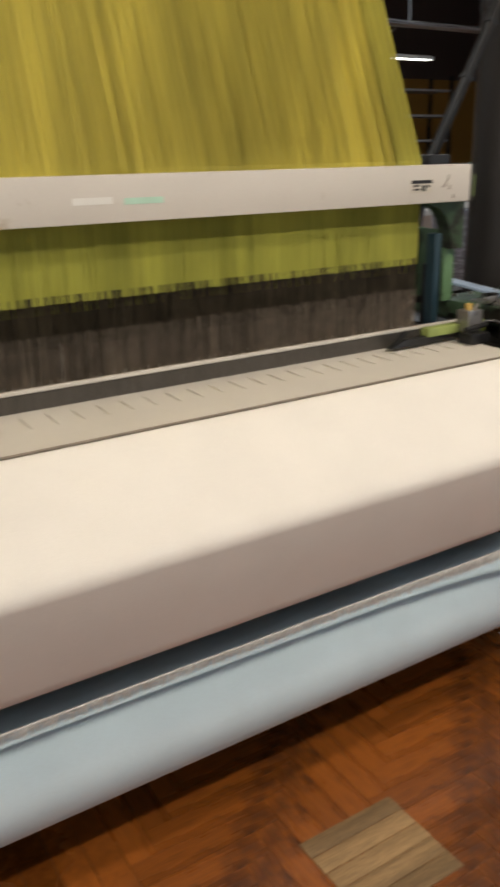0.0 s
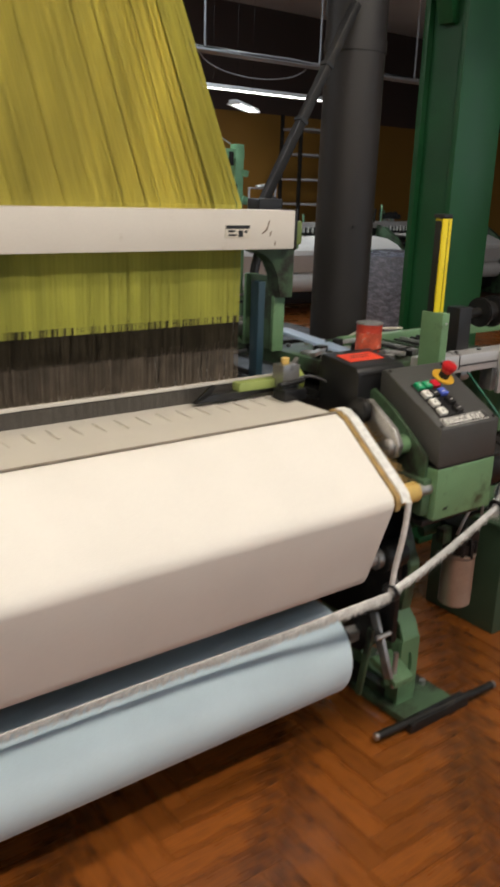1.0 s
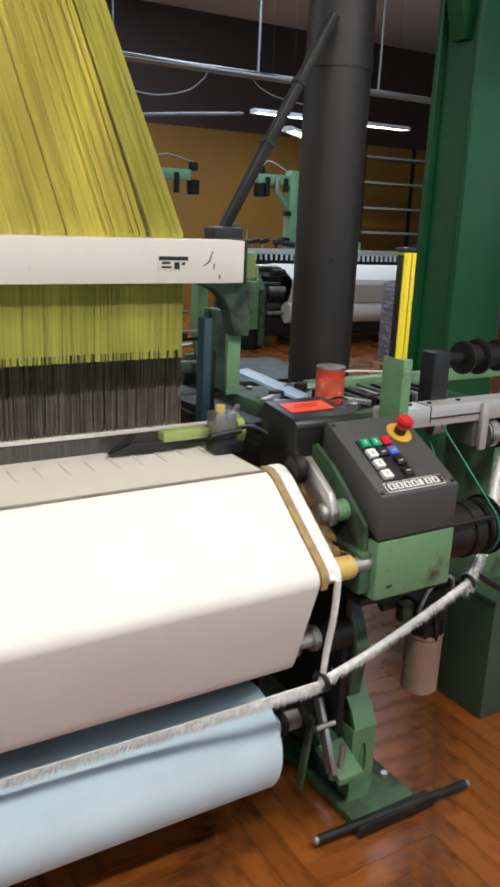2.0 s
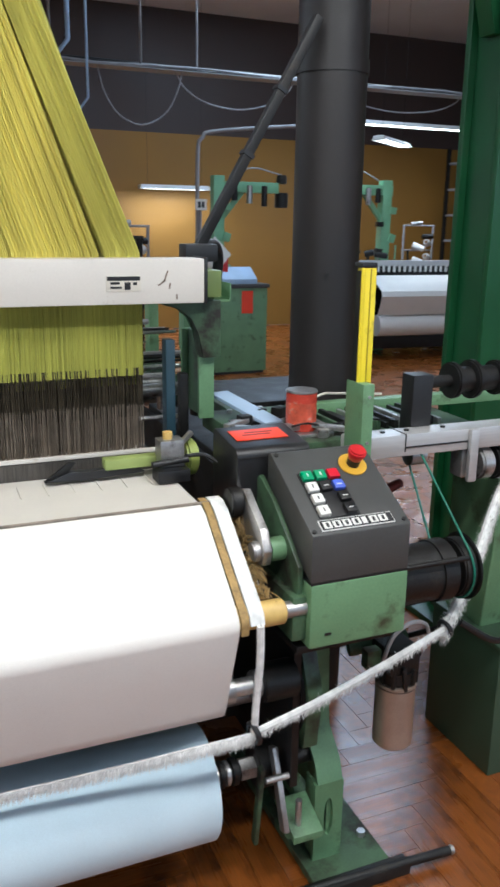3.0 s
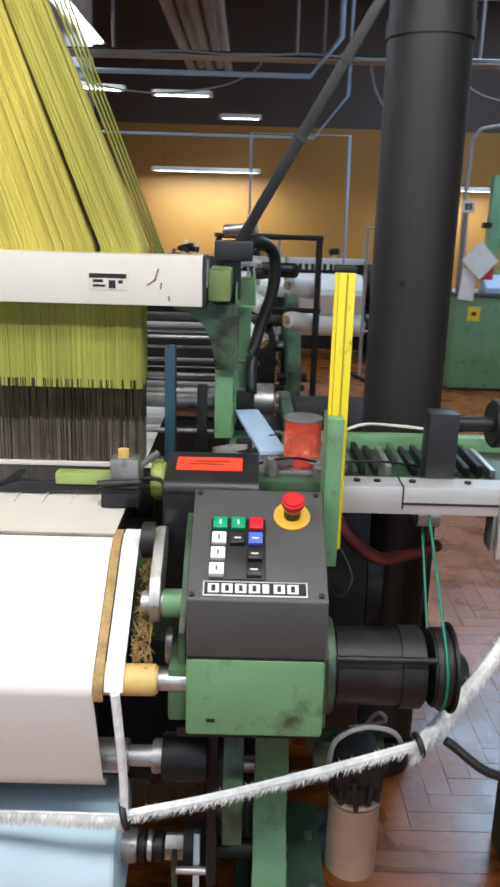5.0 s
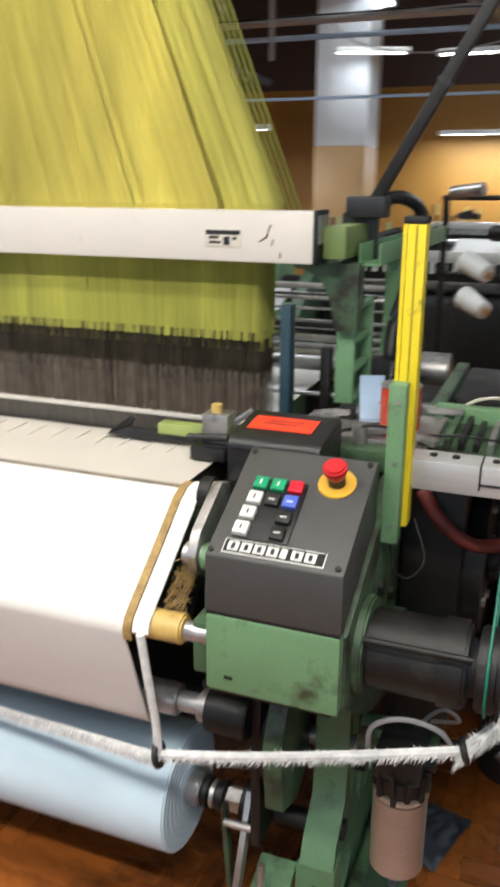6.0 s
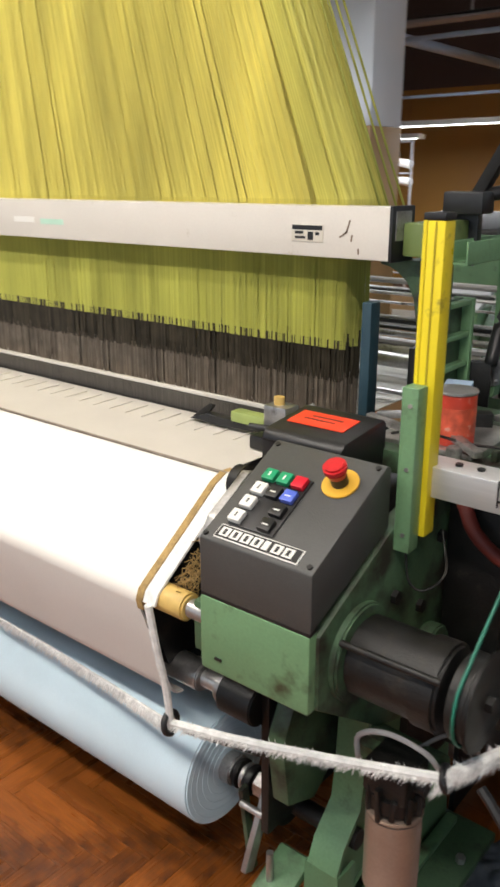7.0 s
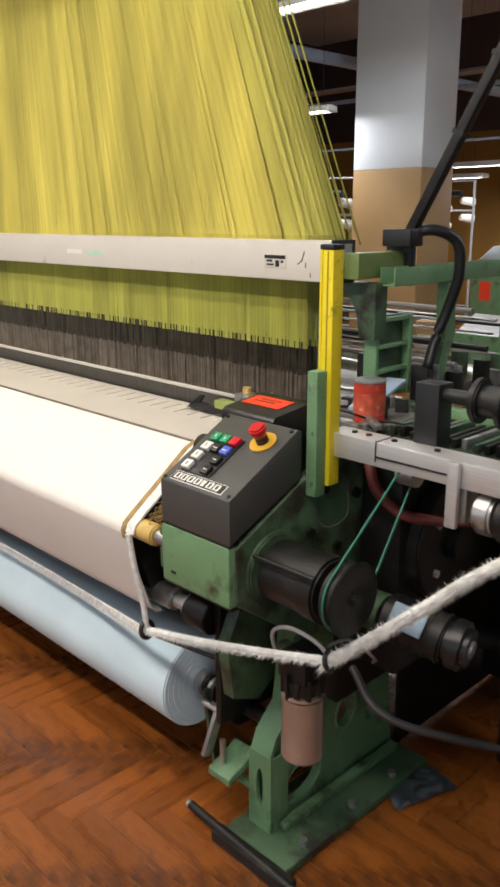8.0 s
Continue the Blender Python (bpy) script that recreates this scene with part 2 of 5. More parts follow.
# ---- the hall ----
XW0, XW1, YW0, YW1, ZC = -7.0, 15.0, -4.0, 12.0, 4.5
floor = solo("floor", box(XW0, XW1, YW0, YW1, -0.2, -0.004), M_GROUT, "dark filler under varnished herringbone parquet", "floor", kind="structure")
SKY = (4.5, 6.4, 5.8, 10.2)     # roof light opening
slab = bmesh.new()
for x0, x1, y0, y1 in ((XW0, XW1, YW0, SKY[2]), (XW0, XW1, SKY[3], YW1), (XW0, SKY[0], SKY[2], SKY[3]), (SKY[1], XW1, SKY[2], SKY[3])):
    piece = box(x0, x1, y0, y1, ZC, ZC + 0.2)
    tmp = bpy.data.meshes.new("slab_piece")
    piece.to_mesh(tmp)
    slab.from_mesh(tmp)
    bpy.data.meshes.remove(tmp)
ceiling = solo("ceiling", slab, M_CEIL, "grey painted concrete ceiling of the hall", "ceiling", kind="structure")


def banded_wall(name, along, at, a, b, side):
    """A wall with an ochre lower band and a dark brown upper part, 0.2 m thick."""
    w = thing(name, "hall wall painted ochre below and dark brown above", "wall", kind="structure")
    for nm, z0, z1, m in (("lower_band", 0, 2.85, M_OCHRE), ("upper_band", 2.85, ZC, M_BROWN)):
        lo, hi = min(at, at + 0.2 * side), max(at, at + 0.2 * side)
        part(nm, box(a, b, lo, hi, z0, z1) if along == "x" else box(lo, hi, a, b, z0, z1), m, w)
    return w


banded_wall("wall_north", "x", YW1, XW0, XW1, 1)
south = thing("wall_south", "hall wall with a row of wide windows", "wall", kind="structure")
part("sill_wall", box(XW0, XW1, YW0 - 0.2, YW0, 0, 0.9), M_OCHRE, south)
part("head_wall", box(XW0, XW1, YW0 - 0.2, YW0, 3.3, ZC), M_BROWN, south)
BAYS = [-4.8, -1.4, 2.0, 5.5, 9.0, 12.5]
edges = [XW0] + [e for c in BAYS for e in (c - 1.4, c + 1.4)] + [XW1]
for a, c in zip(edges[::2], edges[1::2]):
    part("pier", box(a, c, YW0 - 0.2, YW0, 0.9, 3.3), M_OCHRE, south)
M_GLASS = bpy.data.materials.new("window_glass")
M_GLASS.use_nodes = True
gb = M_GLASS.node_tree.nodes["Principled BSDF"]
gb.inputs["Transmission Weight"].default_value, gb.inputs["Roughness"].default_value, gb.inputs["Base Color"].default_value = 1.0, 0.0, (0.95, 0.98, 1, 1)
for k, c in enumerate(BAYS):
    w = thing("window_%d" % (k + 1), "wide white framed window letting in daylight", "window", (c, YW0 - 0.1, 0.9), kind="structure")
    for x0, x1, z0, z1 in ((-1.4, 1.4, 0, 0.06), (-1.4, 1.4, 2.34, 2.4), (-1.4, -1.34, 0.06, 2.34), (1.34, 1.4, 0.06, 2.34), (-0.03, 0.03, 0.06, 2.34)):
        part("window_frame", box(x0, x1, -0.03, 0.03, z0, z1), M_WHITE, w)
    for x0, x1 in ((-1.34, -0.03), (0.03, 1.34)):
        p = part("pane", box(x0, x1, -0.004, 0.004, 0.06, 2.34), M_GLASS, w)
        p.visible_shadow = False
    area("daylight", pose(c, YW0 + 0.02, 2.1, 90, 0, 0), 2.7, 2.3, DAY if c > 4 else 0.65 * DAY, (0.72, 0.85, 1.0))
skylight = thing("skylight", "wide white framed roof light letting in daylight", "roof light", (SKY[0], SKY[2], ZC + 0.1), kind="structure")
SW_X, SW_Y = SKY[1] - SKY[0], SKY[3] - SKY[2]
for x0, x1, y0, y1 in ((0, SW_X, 0, 0.06), (0, SW_X, SW_Y - 0.06, SW_Y), (0, 0.06, 0.06, SW_Y - 0.06), (SW_X - 0.06, SW_X, 0.06, SW_Y - 0.06), (SW_X / 2 - 0.03, SW_X / 2 + 0.03, 0.06, SW_Y - 0.06)):
    part("window_frame", box(x0, x1, y0, y1, 0, 0.06), M_WHITE, skylight)
for x0, x1 in ((0.06, SW_X / 2 - 0.03), (SW_X / 2 + 0.03, SW_X - 0.06)):
    p = part("pane", box(x0, x1, 0.06, SW_Y - 0.06, 0.026, 0.034), M_GLASS, skylight)
    p.visible_shadow = False
area("roof_daylight", pose((SKY[0] + SKY[1]) / 2, (SKY[2] + SKY[3]) / 2, ZC + 0.07), SW_X - 0.1, SW_Y - 0.1, 140, (0.66, 0.82, 1.0))
banded_wall("wall_east", "y", XW1, YW0, YW1, 1)
banded_wall("wall_west", "y", XW0, YW0, YW1, -1)


def pillar(name, x0, x1, y0, y1):
    p = thing(name, "square concrete pillar, tan below and pale grey above", "pillar", kind="structure")
    part("lower_face", box(x0, x1, y0, y1, 0, 2.0, 0.01), M_DADO, p)
    part("upper_face", box(x0 + 0.002, x1 - 0.002, y0 + 0.002, y1 - 0.002, 2.0, ZC, 0.01), M_PILLAR, p)
    return p


pillar("pillar_1", -1.62, -0.86, 6.41, 6.92)
pillar("pillar_2", -0.35, 0.25, 9.6, 10.2)

# dark steel column beside the loom
column = thing("column_1", "round dark brown painted steel column with a clamp collar", "column", (2.535, 2.17, 0), kind="structure")
part("shaft", rod((0, 0, 0), (0, 0, ZC), 0.105, 40), M_COLUMN, column, smooth=False)
part("collar", rod((0, 0, 2.03), (0, 0, 2.075), 0.109, 40, bevel=0.003), M_COLUMN, column)
part("bolt_head", rod((-0.045, -0.099, 1.458), (-0.048, -0.106, 1.458), 0.006, 8), M_IRON, column)


# ---- lamps of the hall and added fill lamps ----
def batten(x, y, z, length, turn=0.0, tilt=0.0, wires=True):
    """A hanging fluorescent batten: white tray, two tubes, end holders and suspension wires."""
    lamp = thing("fluorescent_lamp", "white hanging fluorescent batten, hall lamp or added fill, switched on", "lamp", (x, y, z), group="hall lamps")
    lamp.rotation_euler = (radians(tilt), 0, radians(turn))
    h = length / 2
    part("tray", prism([(-0.10, 0.0), (-0.035, 0.055), (0.035, 0.055), (0.10, 0.0), (0.095, -0.004), (0.03, 0.045), (-0.03, 0.045), (-0.095, -0.004)], "x", -h, h), M_WHITE, lamp)
    for s in (-0.04, 0.04):
        part("tube", rod((-h + 0.03, s, 0.012), (h - 0.03, s, 0.012), 0.014, 12), M_TUBE, lamp, "glowing fluorescent tube", smooth=True)
    for e in (-1, 1):
        part("end_holder", box(e * h - 0.02, e * h + 0.02, -0.07, 0.07, -0.005, 0.045, 0.004), M_WHITE, lamp)
        if wires:
            part("wire", rod((e * h * 0.8, 0, 0.055), (e * h * 0.8, 0, ZC - z), 0.002, 5), M_IRON, lamp)
    return lamp


COOL, WARM = (0.88, 0.94, 1.0), (1.0, 0.91, 0.79)
# the pair at y -0.7 and the lamp at (0.2, 3.2) are unseen, added as fill
for x, y, z, ln, tn, tl, p in ((0.1, 0.7, 3.0, 1.6, 0, 0, 17), (2.3, 0.7, 3.0, 1.6, 0, 0, 16), (0.4, -0.7, 3.7, 1.6, 0, 0, 62), (3.0, -0.7, 3.7, 1.6, 0, 0, 62), (0.2, 3.2, 3.9, 1.6, 0, 0, 130), (-0.6, 4.7, 2.98, 1.6, 0, 0, 90), (-2.1, 6.1, 2.5, 0.9, 0, 0, 60), (4.6, 3.9, 3.2, 1.6, 0, 0, 40),
                               (0.35, 9.3, 2.9, 0.75, 20, 0, 8), (0.3, 9.0, 3.5, 2.4, 90, 0, 10), (5.0, 11.5, 2.05, 1.0, 0, 0, 70), (1.35, 9.3, 2.85, 0.6, 0, 0, 0), (1.95, 11.2, 2.85, 0.5, 0, 0, 0),
                               (1.5, 11.4, 2.2, 1.4, 0, 0, 170), (-2.9, 9.6, 2.05, 1.6, 0, 0, 130), (8.0, 9.6, 2.85, 2.6, 0, 0, 110), (6.9, 8.8, 2.55, 1.0, 40, 0, 0), (-1.25, 8.6, 2.12, 1.4, 0, 0, 90)):
    batten(x, y, z, ln, tn, tl)
    if p:
        area("lamp_light", pose(x, y, z - 0.02), ln, 0.18, p if y < 1 else 0.32 * p, WARM if 0 < y < 1 else (1.0, 0.95, 0.87) if y < 0 else COOL)


# ---- the loom ----
X0, X1 = -1.55, 1.86          # cloth width
loom = thing("weaving_loom", "large green weaving loom with grey control box and white cloth", "loom", (0, 0, 0))

# header beam over the reed
part("header_beam", box(X0 - 0.1, 2.004, 1.811, 1.90, 1.408, 1.518, 0.004), M_BEAM, loom, "cream painted hollow header beam, scuffed at its end")
cap = part("beam_end_cap", box(2.004, 2.012, 1.808, 1.903, 1.405, 1.521, 0.003), M_BLACK, loom)
part("cap_insert", box(2.012, 2.0145, 1.822, 1.885, 1.45, 1.51), M_STEEL, cap)
part("beam_holder", box(2.014, 2.066, 1.85, 2.06, 1.417, 1.487, 0.006), mat("olive_green_enamel", (0.16, 0.22, 0.07), 0.45, var=0.12, dirt=(0.05, 0.06, 0.03), dirt_amount=0.3, dirt_scale=9), loom)
part("holder_plate", box(2.00, 2.086, 2.06, 2.085, 1.39, 1.51, 0.004), M_BLACK, loom)

# breast and temple bars
FELL_Y, CREASE, EDGE, UNDER = 1.70, (1.425, 1.003), (1.20, 0.834), (1.285, 0.60)
part("breast_core", prism([(1.44, 0.99), (1.425, 0.985), (1.225, 0.835), (1.30, 0.62), (1.40, 0.62), (1.50, 0.95)], "x", X0, 1.83), M_IRON, loom)
part("temple_bar", box(X0, 1.86, 1.46, 1.70, 0.955, 0.992, 0.004), M_IRON, loom)
part("crease_bar", rod((X0, 1.434, 1.0125), (1.90, 1.434, 1.0115), 0.0035, 10), M_HEDGREY, loom, "thin brown expander bar")

# cloth web: fell, over the breast and round the guide roller
cloth = []
cloth += [(1.44, 1.008), (1.43, 1.008)]
cloth += [(1.40, 0.996), (1.31, 0.928), (1.222, 0.862)]
cloth += [(1.203, 0.845), (1.196, 0.828), (1.198, 0.812)]
cloth += [(1.232, 0.71), (1.268, 0.60), (1.278, 0.578), (1.292, 0.566), (1.31, 0.562)]
solo("woven_cloth", sheet(cloth, X0, X1, 30, 0.004), M_CLOTH, "wide white woven cloth web stretched over the loom's breast beam", "cloth", smooth=False)
solo("fresh_cloth", sheet([(FELL_Y + 0.02, 1.012), (1.56, 1.008), (1.441, 1.008)], X0, X1, 6, 0.002), M_SEETHROUGH, "freshly woven tan white cloth, partly see-through, before the expander bar", "cloth")

# cloth roll
roll = thing("cloth_roll", "large roll of pale blue white woven cloth on its shaft", "roll", (0, 1.4386, 0.2996))
R = 0.138
part("wound_cloth", rod((X0, 0, 0), (1.8676, 0, 0), R, 96, bevel=0.004), M_BLUECLOTH, roll, smooth=False)
for k in range(5):
    a = 0.05 + 0.018 * k
    ringed = [(1.8682, a * math.cos(2 * math.pi * i / 48), a * math.sin(2 * math.pi * i / 48)) for i in range(48)]
    part("cloth_layer", tube(ringed, 0.0007, 4, closed=True), M_BLUECLOTH, roll)
part("shaft_flange", rod((1.8676, 0, 0), (1.90, 0, 0), 0.036, 28, bevel=0.004), M_STEEL, roll, "worn steel flange")
part("shaft", rod((1.90, 0, 0), (2.22, 0, 0), 0.022, 20), M_IRON, roll)
for x, w, r, m in ((1.905, 0.012, 0.034, M_IRON), (1.922, 0.010, 0.031, M_STEEL), (1.938, 0.016, 0.034, M_IRON)):
    part("shaft_collar", rod((x, 0, 0), (x + w, 0, 0), r, 24, bevel=0.002), m, roll)
part("shaft_nut", rod((1.96, 0, 0), (2.0, 0, 0), 0.028, 6), M_STEEL, roll)

# reed and sley
sley = thing("sley", "", "")
sley.parent = loom
sley.location = (0, 1.74, 1.0)
tagged(sley, "swinging sley with a reed and steel cap")
part("sley_beam", box(X0, 1.90, 0.0, 0.06, -0.07, -0.004, 0.006), M_IRON, sley)
part("reed", box(X0, 1.88, 0.0, 0.006, -0.004, 0.052), mat("fine_reed_wires", (0.10, 0.09, 0.08), 0.4, metal=0.5, var=0.2, scale=30, fine=0.5, fine_scale=300, stretch=(4, 1, 0.05)), sley, "dark steel reed")
part("reed_cap", box(X0, 1.90, -0.003, 0.008, 0.054, 0.064, 0.002), M_BEAM, sley, "bright aluminium reed cap")
part("race_board", box(X0, 1.88, -0.05, 0.0, -0.004, 0.010, 0.003), M_IRON, sley)
tooth = mesh(prism([(-0.125, 0.010), (-0.048, 0.010), (-0.046, 0.0145), (-0.052, 0.015), (-0.125, 0.0120)], "x", -0.0013, 0.0013), "guide_tooth", M_SEETHROUGH)
for i in range(56):
    o = new("guide_tooth", tooth)
    o.parent = sley
    o.location = (X0 + 0.05 + 0.06 * i, 0, 0)

# harness cords
XC = 0.18


def cords(rows, n, z_list, radius, material, seed, y0, dy, fan=0.24, x_from=X0 + 0.02, x_to=X1, clump=0.0, jitter=0.5):
    """Thin upright cords as triangular prisms, spread over the cloth and fanning together above the beam. clump thins them out in
    soft streaks; every row fans a little differently, so that the streaks cross."""
    rnd = random.Random(seed)
    verts, faces = [], []
    for r in range(rows):
        row_fan = fan + (rnd.uniform(-0.012, 0.012) if clump else 0.0)
        phase = 1.7 * r + seed
        for i in range(n):
            x = x_from + (x_to - x_from) * (i + rnd.random() * jitter) / n
            if clump:
                dens = 0.5 + 0.7 * noise.noise(Vector((x * 5.0 + 0.25 * r, phase * 0.15, 0))) + 0.2 * noise.noise(Vector((x * 13.0, phase, 4)))
                if rnd.random() < clump * (1.0 - min(1.0, max(0.0, dens + 0.25))):
                    continue
            y = y0 + dy * r + rnd.uniform(-0.004, 0.004)
            b = len(verts)
            for z in z_list:
                k = 1 - row_fan * max(0.0, z - 1.52)
                cx = XC + (x - XC) * k
                cy = y + 0.10 * (1.93 - y) * max(0.0, z - 1.52)
                for a in (0.5, 2.6, 4.7):
                    verts.append((cx + radius * math.cos(a), cy + radius * math.sin(a), z))
            for s in range(len(z_list) - 1):
                o = b + 3 * s
                for k in range(3):
                    faces.append((o + k, o + (k + 1) % 3, o + 3 + (k + 1) % 3, o + 3 + k))
    me = bpy.data.meshes.new("cords")
    me.from_pydata(verts, [], faces)
    me.materials.append(material)
    return me


harness = thing("jacquard_harness", "dense curtain of yellow harness cords above the loom", "harness", (0, 0, 0))


def strand(name, me, label):
    ob = new(name, me)
    ob.parent = harness
    return tagged(ob, label, kind="stuff")


strand("upper_cord_curtain", cords(6, 1650, (1.42, 1.53, 3.7), 0.0019, M_CORD, 1, 1.88, 0.028, x_to=1.755, clump=0.4), "yellow cords fanning together upwards")
strand("side_cord_curtain", cords(8, 46, (1.42, 1.53, 3.7), 0.0019, M_CORDEDGE, 9, 1.88, 0.024, 0.243, 1.772, X1, 0.4), "greenish cords at the curtain's open side")
strand("rear_cord_row", cords(2, 60, (1.42, 1.53, 3.7), 0.0022, M_CORDGREEN, 9, 2.09, 0.05, 0.27), "loose greenish cords behind the curtain")
part("comber_board", box(X0, 1.77, 1.955, 2.03, 1.52, 1.566, 0.003), M_HEDGREY, harness, "brown perforated comber board")
LIFTS = []
for g in range(3):
    grp = thing("heddle_group", "", "")
    grp.parent = harness
    tagged(grp, "hanging heddles with dark eyes and grey springs")
    for nm, me, lab in (("lower_cord_sheet", cords(2, 1500, (1.205, 1.42), 0.0021, M_CORDGREEN, 20 + g, 1.88 + 0.02 * g, 0.06, jitter=0.35), "yellow green cords"),
                        ("dark_eye_band", cords(2, 620, (1.125 - 0.006 * g, 1.225), 0.0027, M_HEDDARK, 30 + g, 1.88 + 0.02 * g, 0.06), "dark heddle eyes"),
                        ("spring_band", cords(2, 560, (1.0, 1.13), 0.0022, M_HEDGREY, 40 + g, 1.88 + 0.02 * g, 0.06), "grey brown heddle springs")):
        ob = new(nm, me)
        ob.parent = grp
        tagged(ob, lab, kind="stuff")
    LIFTS.append(grp)
part("spring_frame", box(X0, 1.9, 1.87, 2.05, 0.93, 0.99, 0.004), M_IRON, harness)
part("harness_side_bar", box(1.915, 1.94, 1.86, 1.90, 1.0, 1.31, 0.003), mat("dark_teal_paint", (0.02, 0.05, 0.07), 0.45), harness)

warp = solo("warp_sheet", sheet([(2.75, 1.02), (1.80, 1.008)], X0, X1, 4, 0.003), M_CLOTH, "sheet of pale warp threads running to the reed", "warp threads")

# right side frame and leg
def holed_plate(outline, holes, x0, x1, bevel=0.0):
    """An upright plate in the y-z plane with round-ended holes through it."""
    bm = bmesh.new()
    loops = [outline] + holes
    edges = []
    for lp in loops:
        vs = [bm.verts.new((x0, y, z)) for y, z in lp]
        edges += [bm.edges.new((vs[i], vs[(i + 1) % len(vs)])) for i in range(len(vs))]
    fs = bmesh.ops.triangle_fill(bm, use_beauty=True, use_dissolve=False, edges=edges)["geom"]
    faces = [f for f in fs if isinstance(f, bmesh.types.BMFace)]
    r = bmesh.ops.extrude_face_region(bm, geom=faces)
    bmesh.ops.translate(bm, vec=(x1 - x0, 0, 0), verts=[v for v in r["geom"] if isinstance(v, bmesh.types.BMVert)])
    return bm


def oval(y, z, ry, rz, turn=0.0, n=18):
    c, s = math.cos(radians(turn)), math.sin(radians(turn))
    out = []
    for k in range(n):
        a = 2 * math.pi * k / n
        u, v = ry * math.cos(a), rz * math.sin(a)
        out.append((y + c * u - s * v, z + s * u + c * v))
    return out


part("side_frame", prism([(1.215, 0.75), (1.215, 0.885), (1.43, 0.995), (1.60, 1.03), (2.75, 1.03), (2.75, 0.50), (1.85, 0.44), (1.42, 0.60)], "x", 2.222, 2.258, 0.006), M_DIRTYGREEN, loom, "oily green cast side frame")
part("inner_side_plate", prism([(1.33, 0.30), (1.33, 0.90), (1.45, 0.96), (2.7, 0.96), (2.7, 0.30)], "x", 2.05, 2.07, 0.004), M_IRON, loom)
part("far_side_frame", prism([(1.25, 0.0), (1.25, 0.95), (2.7, 1.03), (2.7, 0.0)], "x", X0 - 0.16, X0 - 0.1, 0.006), M_DIRTYGREEN, loom)
LEG = [(1.375, 0.03), (1.375, 0.255), (1.395, 0.30), (1.455, 0.36), (1.475, 0.62), (1.90, 0.62), (1.88, 0.30), (1.91, 0.03)]
part("leg", holed_plate(LEG, [oval(1.50, 0.115, 0.075, 0.050, 8), oval(1.60, 0.335, 0.040, 0.055, -20), oval(1.685, 0.245, 0.038, 0.052, -15), oval(1.79, 0.38, 0.026, 0.036),
                              oval(1.80, 0.19, 0.024, 0.030), oval(1.70, 0.46, 0.022, 0.022), oval(1.545, 0.47, 0.018, 0.026), oval(1.83, 0.50, 0.016, 0.016)], 2.178, 2.200), M_LEG, loom, "green cast iron leg with oval holes")
for (y, z, ry, rz, tn) in ((1.60, 0.335, 0.040, 0.055, -20), (1.685, 0.245, 0.038, 0.052, -15), (1.50, 0.115, 0.075, 0.050, 8), (1.79, 0.38, 0.026, 0.036, 0)):
    part("hole_rim", tube([(2.200, a, b) for a, b in oval(y, z, ry + 0.005, rz + 0.005, tn, 28)], 0.005, 6, closed=True), M_LEG, loom)
web = part("leg_front_web", holed_plate([(2.138, 0.03), (2.138, 0.255), (2.218, 0.255), (2.218, 0.03)], [oval(2.178, 0.155, 0.013, 0.055)], 0, 0.012), M_LEG, loom)
web.matrix_local = Matrix(((0, 1, 0, 0), (1, 0, 0, 1.364), (0, 0, 1, 0), (0, 0, 0, 1)))
part("leg_front_flange", sheet([(1.364, 0.255), (1.385, 0.305), (1.445, 0.365), (1.455, 0.44), (1.465, 0.62)], 2.145, 2.215, 1, -0.012), M_LEG, loom)
for x in (2.144, 2.210):
    part("leg_cheek", box(x, x + 0.008, 1.376, 1.43, 0.03, 0.25, 0.002), M_LEG, loom)
part("leg_rib", box(2.14, 2.178, 1.42, 1.88, 0.03, 0.06, 0.004), M_DIRTYGREEN, loom)
part("leg_flange", box(2.212, 2.24, 1.40, 1.89, 0.03, 0.05, 0.004), M_LEG, loom)
part("foot_plate", box(2.11, 2.33, 1.30, 1.92, 0.004, 0.03, 0.005), M_DIRTYGREEN, loom, "oil stained green foot plate")
part("foot_pad", box(2.10, 2.37, 1.262, 1.30, 0.0, 0.035, 0.005), M_IRON, loom)
part("treadle_bar", rod((1.985, 1.292, 0.028), (2.49, 1.268, 0.028), 0.012, 14), M_IRON, loom, "black treadle bar with bright worn ends")
for q, d in (((1.985, 1.292, 0.028), -0.012), ((2.49, 1.268, 0.028), 0.012)):
    part("treadle_bar_end", rod(q, (q[0] + d, q[1], q[2]), 0.0125, 14, bevel=0.003), M_STEEL, loom)
for x, y in ((2.30, 1.40), (2.30, 1.60), (2.30, 1.78)):
    part("anchor_bolt", rod((x, y, 0.03), (x, y, 0.045), 0.012, 6), M_STEEL, loom)
part("bracket_step", prism([(1.30, 0.16), (1.30, 0.18), (1.40, 0.22), (1.42, 0.20)], "x", 2.05, 2.13, 0.003), M_LEG, loom)
part("bracket_arm", tube(bend([(2.05, 1.33, 0.17), (2.10, 1.36, 0.15), (2.14, 1.40, 0.10), (2.16, 1.45, 0.05)]), 0.012), M_LEG, loom)

